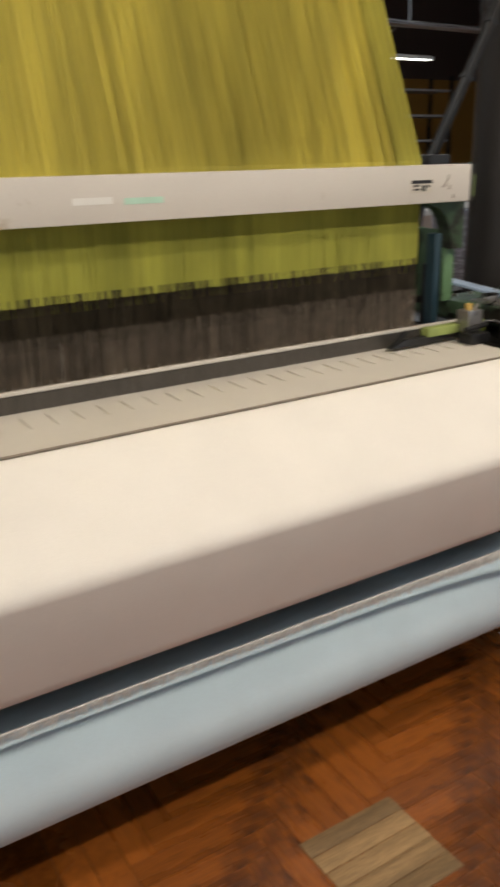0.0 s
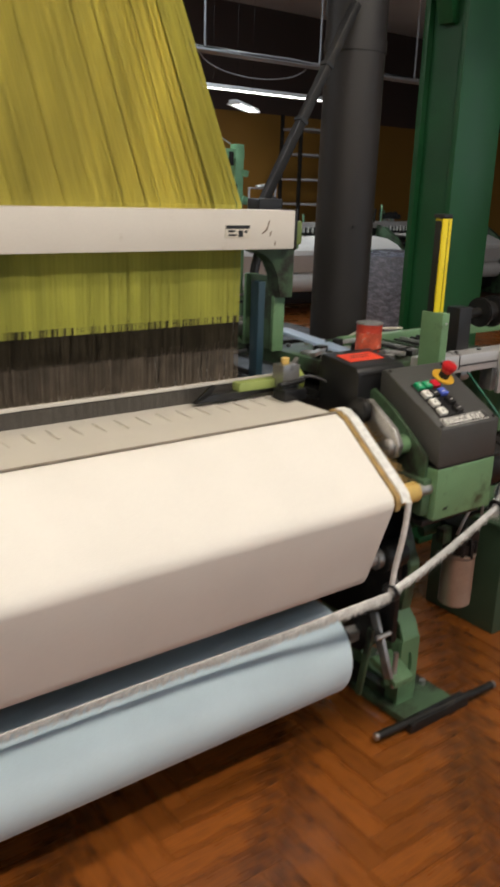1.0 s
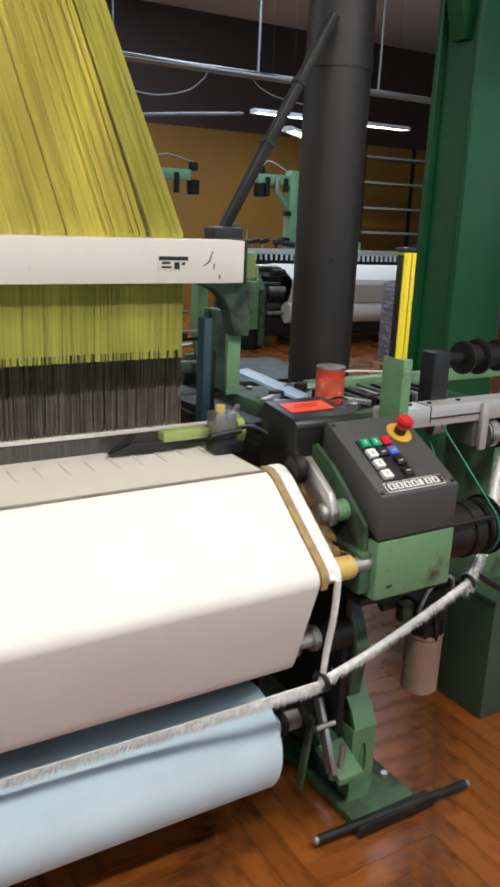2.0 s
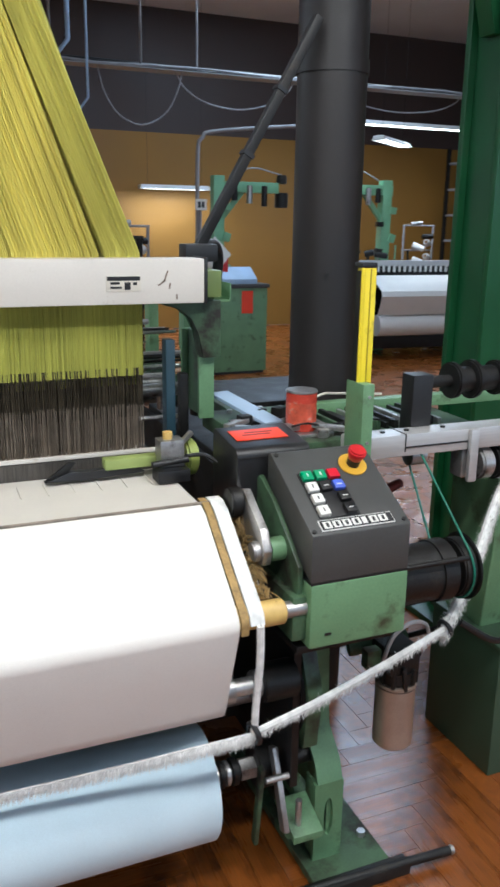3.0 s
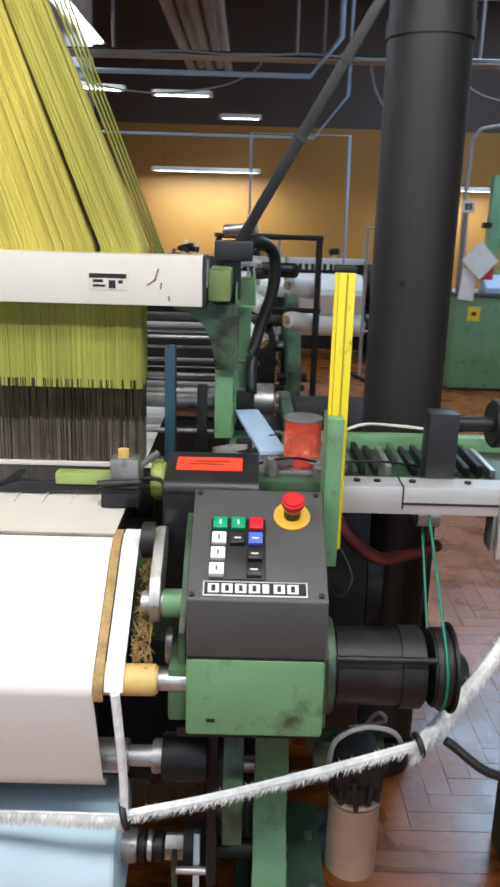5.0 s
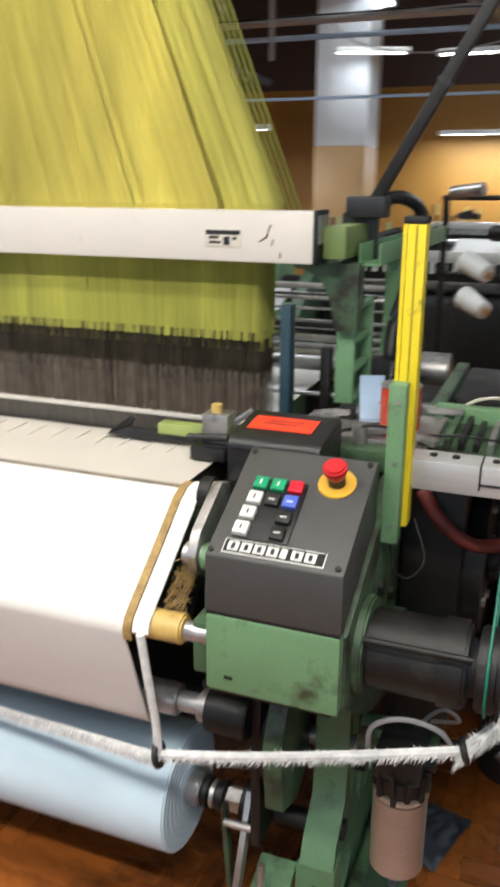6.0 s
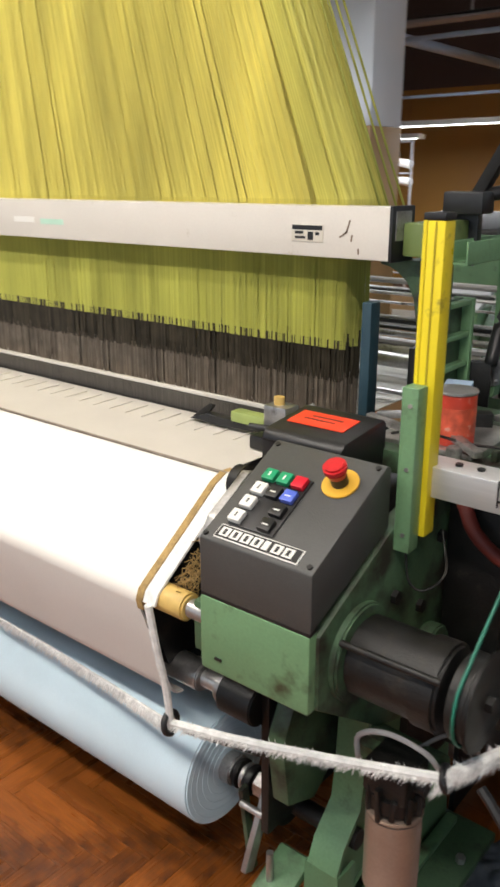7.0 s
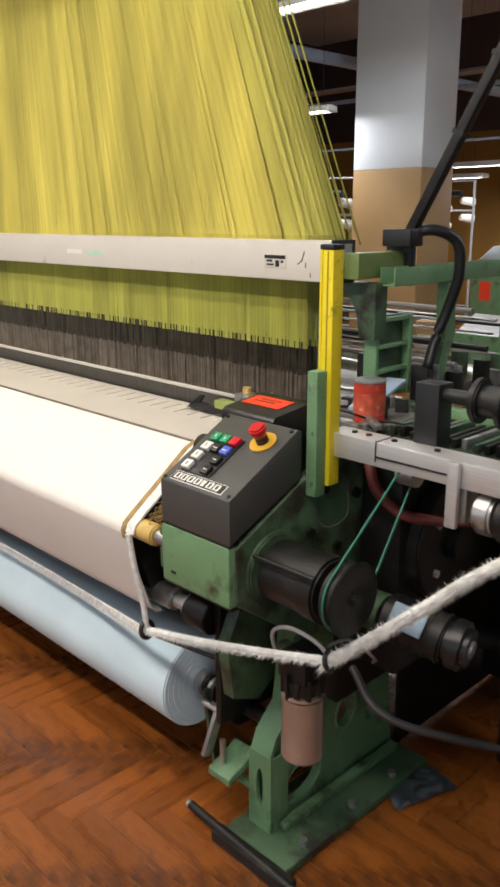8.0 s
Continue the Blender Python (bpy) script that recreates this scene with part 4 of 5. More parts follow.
part("reel_axle", rod((2.53, 1.572, 1.215), (3.1, 1.60, 1.215), 0.016, 16), M_IRON, loom)
for x, r in ((2.60, 0.048), (2.66, 0.052), (2.74, 0.047)):
    part("reel_flange", rod((x, 1.576, 1.215), (x + 0.018, 1.577, 1.215), r, 30, bevel=0.004), M_IRON, loom)
part("reel_drum", rod((2.618, 1.576, 1.215), (2.74, 1.58, 1.215), 0.034, 24), M_IRON, loom)
part("deck", box(2.07, 2.75, 1.60, 2.02, 1.03, 1.075, 0.006), M_DIRTYGREEN, loom, "oily green deck plate")
part("deck_rail", box(2.28, 3.4, 1.86, 1.90, 1.075, 1.11, 0.004), M_GREEN, loom)
part("deck_tray", box(2.09, 2.30, 1.64, 1.86, 1.075, 1.085, 0.003), M_STEEL, loom)
part("slanted_plate", obox((2.14, 1.86, 1.115), (0.06, 0.26, 0.01), pose(0, 0, 0, 8, 0, 14), 0.002), M_PIPE, loom, "pale blue worn steel plate")
rnd = random.Random(12)
for k in range(14):
    x, y = rnd.uniform(2.08, 2.30), rnd.uniform(1.63, 1.98)
    kind = k % 3
    if kind == 0:
        part("deck_bolt", rod((x, y, 1.075), (x, y, 1.075 + rnd.uniform(0.02, 0.05)), rnd.uniform(0.008, 0.016), 12, bevel=0.002), M_STEEL, loom)
    elif kind == 1:
        part("deck_link", obox((x, y, 1.10), (0.10, 0.02, 0.014), pose(0, 0, 0, 0, rnd.uniform(-8, 8), rnd.uniform(-40, 40)), 0.003), M_STEEL, loom)
    else:
        part("deck_block", obox((x, y, 1.095), (0.035, 0.03, 0.04), pose(0, 0, 0, 0, 0, rnd.uniform(0, 60)), 0.004), M_IRON, loom)

for k in range(13):
    part("deck_lamella", box(2.30 + 0.028 * k, 2.312 + 0.028 * k, 1.66, 1.84, 1.075, 1.092 + 0.004 * (k % 3), 0.001), (M_STEEL, M_IRON, M_IRON, M_DIRTYGREEN)[(k * 3) % 4], loom)
for k in range(8):
    part("deck_rivet", rod((2.14 + 0.08 * k, 1.98, 1.075), (2.14 + 0.08 * k, 1.98, 1.083), 0.009, 8), M_STEEL, loom)
part("deck_wire", tube(bend([(2.12, 1.66, 1.09), (2.2, 1.62, 1.12), (2.28, 1.66, 1.10), (2.38, 1.63, 1.115), (2.50, 1.68, 1.09)]), 0.003, 6), M_BLACK, loom)
part("deck_wire", tube(bend([(2.31, 1.93, 1.08), (2.38, 1.88, 1.13), (2.46, 1.93, 1.12), (2.60, 1.90, 1.115)]), 0.004, 6), M_CREAM, loom)
can = thing("paint_can", "small worn red paint can on the loom's deck", "can", (2.232, 1.70, 1.085))
part("can_body", rod((0, 0, 0), (0, 0, 0.100), 0.040, 32, bevel=0.002), M_CANRED, can)
part("can_rim", rod((0, 0, 0.100), (0, 0, 0.106), 0.042, 32, bevel=0.002), M_STEEL, can)
part("can_label", rod((0, 0, 0.02), (0, 0, 0.075), 0.0404, 32), mat("faded_can_label", (0.62, 0.10, 0.05), 0.45, var=0.4, scale=40, dirt=(0.6, 0.5, 0.42), dirt_amount=0.2, dirt_scale=45), can)

# temple at the cloth's edge
temple = thing("temple", "black temple finger with a green body and steel block", "temple", (1.56, 1.672, 1.012))
part("finger", prism([(0, 0.008), (0.06, 0.03), (0.10, 0.026), (0.22, 0.034), (0.24, 0.012), (0.10, 0.006)], "y", -0.012, 0.012, 0.003), M_BLACK, temple)
part("finger_tip", prism([(0.005, 0.012), (0.05, 0.018), (0.075, 0.05), (0.06, 0.052)], "y", -0.004, 0.004, 0.001), M_IRON, temple)
part("body", box(0.14, 0.30, -0.02, 0.016, 0.026, 0.052, 0.005), mat("yellow_green_paint", (0.26, 0.32, 0.10), 0.45, var=0.2, dirt=GREASE, dirt_amount=0.2), temple, "dirty yellow green body")
part("clamp_block", box(0.265, 0.325, -0.055, -0.005, 0.03, 0.095, 0.004), M_STEEL, temple)
part("clamp_screw", rod((0.29, -0.03, 0.095), (0.29, -0.03, 0.112), 0.012, 12), M_GOLDEND, temple)
part("foot_block", box(0.25, 0.33, -0.085, -0.03, 0.0, 0.03, 0.004), M_BLACK, temple)
part("pin", rod((0.24, -0.07, 0.045), (0.33, -0.065, 0.05), 0.008, 10), M_BLACK, temple)
part("spring", tube(bend([(0.33, -0.04, 0.05), (0.37, -0.06, 0.055), (0.40, -0.10, 0.04), (0.44, -0.14, 0.02)]), 0.005, 8), M_BLACK, temple)
part("guide_drum", rod((0.345, 0.02, 0.03), (0.375, 0.02, 0.03), 0.045, 24, bevel=0.006), mat("yellow_green_cast", (0.30, 0.36, 0.08), 0.45, var=0.2, dirt=GREASE, dirt_amount=0.3), temple)
part("lever", obox((0.33, -0.01, 0.075), (0.08, 0.012, 0.012), pose(0, 0, 0, 0, -35, 20), 0.002), M_STEEL, temple)

# brackets that carry the header beam
part("beam_bracket", prism([(1.93, 1.405), (2.085, 1.405), (2.085, 1.25), (2.03, 1.25), (2.025, 1.32), (2.005, 1.36), (1.975, 1.385), (1.93, 1.392)], "y", 1.905, 1.96, 0.005), M_DIRTYGREEN, loom, "arched oily green beam bracket")
part("beam_post", box(2.03, 2.075, 1.93, 1.945, 1.075, 1.31, 0.004), M_GREEN, loom, "light green upright")
part("post_back", box(2.048, 2.056, 1.945, 2.08, 1.075, 1.31, 0.002), M_DIRTYGREEN, loom)
part("post_back", box(2.03, 2.082, 2.08, 2.095, 1.075, 1.31, 0.004), M_GREEN, loom)
for z in (1.08, 1.15, 1.22, 1.295):
    part("post_rib", box(2.056, 2.078, 1.945, 2.08, z, z + 0.012, 0.002), M_GREEN, loom)
arm = bmesh.new()
for x0, x1, z0, z1 in ((2.075, 2.079, 1.404, 1.447), (2.121, 2.125, 1.404, 1.447), (2.078, 2.122, 1.397, 1.402)):
    box(x0, x1, 1.935, 2.95, z0, z1, 0.001, arm)
for x0, x1 in ((2.075, 2.081), (2.119, 2.125)):
    box(x0, x1, 1.935, 2.95, 1.3985, 1.4065, 0.002, arm)
part("rear_arm", arm, M_GREEN, loom, "hollow green rear arm")
part("arm_support", prism([(2.16, 1.06), (2.20, 1.06), (2.27, 1.24), (2.26, 1.40), (2.21, 1.40), (2.22, 1.25)], "x", 2.08, 2.115, 0.004), M_GREEN, loom)
part("arm_support", prism([(2.60, 1.03), (2.66, 1.03), (2.66, 1.40), (2.60, 1.40)], "x", 2.08, 2.115, 0.004), M_GREEN, loom)
part("rear_upright", box(1.985, 2.01, 1.96, 1.99, 1.0, 1.20, 0.004), M_IRON, loom)
part("brace_clamp", box(2.02, 2.115, 2.01, 2.075, 1.50, 1.548, 0.006), M_BLACK, loom)
part("clamp_hose", tube(bend([(2.07, 2.05, 1.53), (2.13, 2.10, 1.545), (2.17, 2.16, 1.51), (2.17, 2.18, 1.42), (2.14, 2.18, 1.32), (2.12, 2.16, 1.24), (2.12, 2.12, 1.15)]), 0.016, 10), M_BLACK, loom, "thick black hose", smooth=True)
part("warp_bar", rod((X0, 2.15, 1.12), (2.07, 2.15, 1.12), 0.02, 16), M_STEEL, loom)
part("warp_bar", rod((X0, 2.35, 1.10), (2.07, 2.35, 1.10), 0.025, 16), M_STEEL, loom)
rnd = random.Random(31)
for k in range(16):
    y, z = 2.10 + 0.035 * k, 1.045 + rnd.uniform(0.0, 0.24)
    part("warp_stop_bar", rod((X0, y, z), (2.09 + rnd.uniform(-0.05, 0.06), y, z), rnd.uniform(0.004, 0.011), 8), (M_STEEL, M_IRON, M_STEEL, M_CABLE)[k % 4], loom)
for k in range(10):
    y, z = 2.12 + 0.06 * k, 1.03 + rnd.uniform(0.0, 0.06)
    part("bar_end_block", obox((2.06 + rnd.uniform(-0.03, 0.05), y, z + 0.03), (0.05, 0.03, rnd.uniform(0.04, 0.12)), pose(0, 0, 0, 0, 0, rnd.uniform(-20, 20)), 0.004), (M_IRON, M_STEEL, M_DIRTYGREEN)[k % 3], loom)
part("back_rest", rod((X0, 2.72, 1.0), (2.2, 2.72, 1.0), 0.06, 24), M_STEEL, loom)
part("cross_beam", box(X0, 2.22, 2.5, 2.62, 0.60, 0.80, 0.01), M_DIRTYGREEN, loom)
hl = part("header_label", box(1.752, 1.838, 1.8095, 1.8112, 1.440, 1.478, 0.0004), M_CREAM, loom, "printed rating label")
for x0, x1, z0, z1 in ((1.754, 1.836, 1.466, 1.476), (1.762, 1.785, 1.457, 1.463), (1.762, 1.79, 1.447, 1.452), (1.797, 1.812, 1.444, 1.462), (1.818, 1.828, 1.455, 1.462)):
    part("label_bar", box(x0, x1, 1.8088, 1.8096, z0, z1), M_BLACK, hl)
mk = part("header_mark", box(0.70, 0.80, 1.8102, 1.8112, 1.452, 1.468), M_WHITE, loom, "pale worn lettering drawn as plain bars")
part("mark_bar", box(0.83, 0.935, 1.8102, 1.8112, 1.449, 1.464), mat("pale_green_print", (0.45, 0.68, 0.55), 0.5), mk)
for k, (x, z, l, a) in enumerate(((1.902, 1.475, 0.03, 70), (1.895, 1.462, 0.016, 35), (1.912, 1.452, 0.014, 80), (1.93, 1.425, 0.012, 95), (1.885, 1.455, 0.008, 20))):
    part("scratch", obox((x, 1.8106, z), (l, 0.001, 0.0035), pose(0, 0, 0, 0, -a, 0)), mat("scuffed_bare_metal", (0.16, 0.11, 0.07), 0.6) if k == 0 else bpy.data.materials["scuffed_bare_metal"], loom)

# column brace
brace = thing("diagonal_brace", "dark steel diagonal brace from loom to column", "brace")
part("brace_tube", obox(((2.073 + 2.43) / 2, 2.065, (1.53 + 2.16) / 2), (0.027, 0.03, 0.725), pose(0, 0, 0, 0, 29.5, 0), 0.004), M_IRON, brace)
part("cable_clip", obox((2.22, 2.065, 1.79), (0.034, 0.036, 0.012), pose(0, 0, 0, 0, 29.5, 0)), M_BLACK, brace)
part("cable_clip", obox((2.318, 2.065, 1.965), (0.034, 0.036, 0.012), pose(0, 0, 0, 0, 29.5, 0)), M_BLACK, brace)

# gantry post
gantry = thing("gantry_post", "deep green steel gantry post with wide flanges", "steel post", (3.29, 2.32, 0), kind="structure")
part("flange", box(0, 0.28, 0, 0.03, 0, ZC, 0.004), M_GANTRY, gantry)
part("flange", box(0, 0.28, 0.21, 0.24, 0, ZC, 0.004), M_GANTRY, gantry)
part("web", box(0.03, 0.25, 0.03, 0.21, 0, ZC), M_GANTRY, gantry)


# ---- things further off in the hall ----


def yarn_cone(p, d, parent, m=M_WHITE):
    """A wound cone of yarn with its tube, from p along d."""
    d = Vector(d).normalized()
    p = Vector(p)
    c = part("yarn_cone", rod(p, p + d * 0.17, 0.055, 20, 0.04, bevel=0.006), m, parent)
    part("cone_tube", rod(p - d * 0.015, p + d * 0.185, 0.02, 12), M_CARD, c)
    return c


def creel(x, y, turn, n=2, height=1.5, label="steel yarn creel holding white yarn cones", metal=M_CABLE, pitch=0.2):
    """An upright stand with arms that hold yarn cones."""
    c = thing("yarn_creel", label, "yarn creel", (x, y, 0), group="yarn creels")
    c.rotation_euler = (0, 0, radians(turn))
    for dx in (-0.25, 0.25):
        part("post", rod((dx, 0, 0), (dx, 0, height), 0.016, 12), metal, c)
        part("foot", box(dx - 0.03, dx + 0.03, -0.22, 0.22, 0, 0.03, 0.005), M_IRON, c)
    for z in (0.5, height - 0.35, height):
        part("rail", rod((-0.27, 0, z), (0.27, 0, z), 0.012, 10), metal, c)
    for k in range(n):
        z = height - 0.28 - pitch * k
        yarn_cone((-0.12, -0.05, z), (0.75, -0.55, -0.28), c)
        yarn_cone((0.22, 0.08, z + 0.03), (-0.5, -0.6, 0.1), c)
    part("feeder", rod((0.0, -0.1, height - 0.15), (0.16, -0.14, height - 0.15), 0.035, 18, bevel=0.005), M_IRON, c)
    part("feeder", rod((-0.2, -0.1, height + 0.02), (-0.04, -0.14, height + 0.04), 0.03, 18, bevel=0.005), M_STEEL, c)
    return c


def far_loom(x, y, width, turn, group="far looms", dressed=True):
    """A loom across the aisle: sides, cloth over the breast, cloth roll, reed with teeth, yarn arm and rails."""
    t = thing("background_loom", "green weaving loom across the aisle with white cloth", "loom", (x, y, 0), group=group)
    t.rotation_euler = (0, 0, radians(turn))
    for sx in (0, width):
        part("side_frame", prism([(0.0, 0.05), (0.0, 0.72), (0.25, 0.95), (0.55, 1.12), (1.3, 1.12), (1.3, 0.0), (0.1, 0.0)], "x", sx - 0.04, sx + 0.04, 0.006), M_DIRTYGREEN, t)
        for k in range(5):
            part("side_gear", rod((sx - 0.10, 0.05 + 0.09 * k, 0.42 + 0.11 * (k % 3)), (sx + 0.09, 0.05 + 0.09 * k, 0.42 + 0.11 * (k % 3)), 0.03 + 0.01 * (k % 2), 14), (M_IRON, M_STEEL)[k % 2], t)
    if dressed:
        part("cloth", sheet([(0.62, 0.99), (0.34, 0.97), (0.12, 0.90), (0.02, 0.84), (0.0, 0.78), (0.06, 0.62), (0.10, 0.55)], 0.40, width - 0.14, 6, 0.006), M_CLOTH, t, "white woven cloth")
        part("cloth_roll", rod((0.42, 0.17, 0.42), (width - 0.12, 0.17, 0.42), 0.13, 30, bevel=0.004), M_CLOTH, t, "white cloth roll")
        for k in range(9):
            zz, yy = 0.36 + 0.07 * k, 0.04 + 0.05 * (k % 4)
            part("end_gear", rod((0.06 + 0.03 * (k % 3), yy, zz), (0.30 + 0.04 * (k % 2), yy, zz), 0.018 + 0.012 * (k % 3), 12, bevel=0.002), (M_IRON, M_STEEL, M_DIRTYGREEN, M_IRON)[k % 4], t)
    part("lower_beam", box(0.05, width - 0.05, 0.25, 0.40, 0.12, 0.30, 0.01), M_IRON, t)
    part("reed_beam", box(0.05, width - 0.05, 0.68, 0.76, 1.10, 1.17, 0.005), M_ALU, t)
    tooth = mesh(box(-0.012, 0.012, 0.655, 0.68, 1.03, 1.10), "rapier_tooth", M_WHITE)
    for k in range(int((width - 0.3) / 0.075)):
        o = new("rapier_tooth", tooth)
        o.parent = t
        o.location = (0.15 + 0.075 * k, 0, 0)
    part("reed", box(0.05, width - 0.05, 0.70, 0.73, 0.98, 1.10), M_IRON, t)
    for yy, z, r in ((0.95, 1.05, 0.03), (1.1, 0.9, 0.05), (0.8, 0.75, 0.04), (1.22, 1.0, 0.06)):
        part("bar", rod((0, yy, z), (width, yy, z), r, 14), M_STEEL, t)
    rf = random.Random(int(10 * x) + 3)
    for k in range(16):
        u = rf.uniform(0.0, width) if k % 2 else rf.uniform(0.0, 0.7)
        h = rf.uniform(0.06, 0.26)
        if k % 3 == 0:
            part("feeder", rod((u, 0.80, 1.24), (u + rf.uniform(0.08, 0.16), 0.74, 1.24 + rf.uniform(-0.03, 0.05)), rf.uniform(0.03, 0.05), 14, bevel=0.005), M_IRON, t)
            part("feeder_stand", rod((u + 0.04, 0.78, 1.10), (u + 0.04, 0.78, 1.24), 0.010, 8), M_STEEL, t)
        else:
            part("guide_pin", rod((u, 0.78, 1.12), (u + rf.uniform(-0.03, 0.03), 0.78, 1.17 + h), rf.uniform(0.008, 0.02), 8), (M_STEEL, M_IRON, M_PALEGREEN)[k % 3], t)
    part("inner_cover", box(0.1, width - 0.1, 0.45, 1.25, 0.15, 0.85, 0.02), M_IRON, t)
    part("control_case", box(-0.42, -0.06, -0.02, 0.35, 0.25, 0.84, 0.012), M_GREEN, t, "green control case")
    part("control_panel", obox((-0.24, 0.12, 0.88), (0.34, 0.26, 0.03), pose(0, 0, 0, 24, 0, 0), 0.004), M_ALU, t)
    part("case_foot", box(-0.42, -0.06, 0.0, 0.35, 0.0, 0.25, 0.01), M_IRON, t)
    return t


far_loom(6.12, 8.25, 3.2, -4)
bare = far_loom(0.95, 4.85, 1.45, 0, dressed=False)
tagged(bare, "green loom without cloth behind the near loom, dark inside")
far_loom(9.8, 8.6, 2.6, 0)
far_loom(0.9, 9.5, 2.7, 0)

# green machine cabinet with papers, and its creel
cab = thing("machine_cabinet", "green sheet metal machine cabinet with stickers and papers on top", "cabinet", (4.13, 8.0, 0))
part("body", box(0, 0.80, 0, 0.55, 0.03, 0.93, 0.008), M_GREEN, cab)
part("plinth", box(0.02, 0.78, 0.03, 0.52, 0, 0.03), M_BLACK, cab)
part("worktop", box(-0.02, 0.82, -0.02, 0.57, 0.93, 0.97, 0.006), M_GREY, cab)
part("panel_console", prism([(0.05, 0.97), (0.05, 1.02), (0.25, 1.14), (0.3, 0.97)], "x", 0.3, 0.7, 0.004), M_PIPE, cab)
part("yellow_sticker", box(0.13, 0.25, -0.003, 0.0, 0.70, 0.84), M_YELLOW, cab, "yellow warning sticker")
part("sticker_mark", box(0.165, 0.215, -0.005, -0.003, 0.75, 0.79), M_TYRE, cab)
part("red_sticker", box(0.50, 0.63, -0.003, 0.0, 0.66, 0.90), M_REDLABEL, cab, "red sticker")
part("paper_sheet", obox((0.20, -0.01, 1.28), (0.26, 0.004, 0.26), pose(0, 0, 0, -12, 45, 0)), M_WHITE, cab, "white sheet of paper")
part("paper_sheet", obox((0.10, -0.02, 1.05), (0.16, 0.004, 0.30), pose(0, 0, 0, -6, 8, 10)), M_WHITE, cab, "white sheet of paper")
part("red_board", box(0.12, 0.34, 0.0, 0.01, 1.10, 1.24), M_RED, cab)
part("board_post", rod((0.04, 0.02, 0.97), (0.04, 0.02, 1.75), 0.015, 10), M_CABLE, cab)
sign = part("number_board", box(-0.02, 0.10, -0.004, 0.002, 1.72, 1.83), M_WHITE, cab, "small white number board")
part("number_bar", box(0.005, 0.035, -0.006, -0.004, 1.745, 1.805), M_BLACK, sign)
part("number_bar", box(0.045, 0.075, -0.006, -0.004, 1.745, 1.805), M_BLACK, sign)
cab2 = thing("machine_cabinet", "dark green machine cabinet behind the pillar with a red sticker", "cabinet", (-0.80, 7.25, 0))
part("body", box(0, 0.85, 0, 0.5, 0.04, 1.12, 0.01), M_GREEN, cab2)
part("plinth", box(0.02, 0.83, 0.03, 0.48, 0, 0.04), M_BLACK, cab2)
part("sloped_top", prism([(0.0, 1.12), (0.0, 1.16), (0.3, 1.30), (0.5, 1.30), (0.5, 1.12)], "x", 0.05, 0.75, 0.006), M_GREY, cab2)
part("red_sticker", box(0.10, 0.22, -0.004, 0.0, 0.80, 0.98), M_REDLABEL, cab2, "red sticker")
part("handle", tube(bend([(0.55, -0.002, 0.85), (0.55, -0.04, 0.87), (0.55, -0.04, 0.99), (0.55, -0.002, 1.01)]), 0.008, 8), M_STEEL, cab2)
part("side_motor", rod((0.85, 0.15, 0.65), (1.1, 0.15, 0.65), 0.13, 24, bevel=0.02), M_IRON, cab2)
creel(2.20, 4.1, -10, 2, 1.52, metal=M_IRON, pitch=0.165)
creel(3.55, 8.6, 15, 3, 1.55)
creel(-2.25, 9.2, 5, 2, 2.0)
creel(-2.05, 6.6, 25, 2, 1.95)
creel(2.2, 9.4, 0, 3, 1.45)
creel(8.3, 10.2, 0, 3, 1.6)

# mint green yarn arms


def yarn_arm(x, y, z, reach, turn):
    a = thing("yarn_arm_stand", "mint green yarn feeder arm on a tall post", "machine arm", (x, y, 0), group="yarn arms")
    a.rotation_euler = (0, 0, radians(turn))
    part("post", box(-0.065, 0.065, -0.065, 0.065, 0, z + 0.12, 0.006), M_PALEGREEN, a)
    part("arm", box(-max(reach, -0.08), max(0.08, -reach), -0.06, 0.06, z - 0.06, z + 0.06, 0.006), M_PALEGREEN, a)
    for k in range(5):
        part("post_clip", obox((0.09 * (-1) ** k, -0.05, 1.1 + 0.17 * k), (0.09, 0.07, 0.06 + 0.02 * (k % 3)), pose(0, 0, 0, 0, 9 * (k % 3), 0), 0.006), (M_PALEGREEN, M_IRON)[k % 2], a)
    for k in range(3):
        u = -reach * (0.25 + 0.25 * k)
        part("feeder_head", rod((u, -0.06, z - 0.15 - 0.03 * k), (u, -0.06, z + 0.02), 0.035, 14, bevel=0.004), (M_IRON, M_STEEL, M_IRON)[k], a)
    part("strut", obox((-0.16 if reach > 0 else 0.16, 0, z - 0.22), (0.06, 0.05, 0.42), pose(0, 0, 0, 0, -40 if reach > 0 else 40, 0), 0.004), M_PALEGREEN, a)
    part("motor", rod((-reach + 0.06, 0, z - 0.22), (-reach + 0.06, 0, z - 0.05), 0.08, 20, bevel=0.01), M_IRON, a)
    part("motor_cap", rod((-reach + 0.06, 0, z + 0.05), (-reach + 0.06, 0, z + 0.15), 0.06, 20, bevel=0.01), M_IRON, a)
    part("lead", tube(bend([(-reach + 0.06, 0, z + 0.15), (-reach * 0.6, 0.03, z + 0.22), (-reach * 0.2, 0, z + 0.12)]), 0.008, 6), M_CABLE, a)
    return a


yarn_arm(7.02, 9.1, 2.02, 0.55, 0)
yarn_arm(4.72, 9.0, 2.0, -0.75, 0)

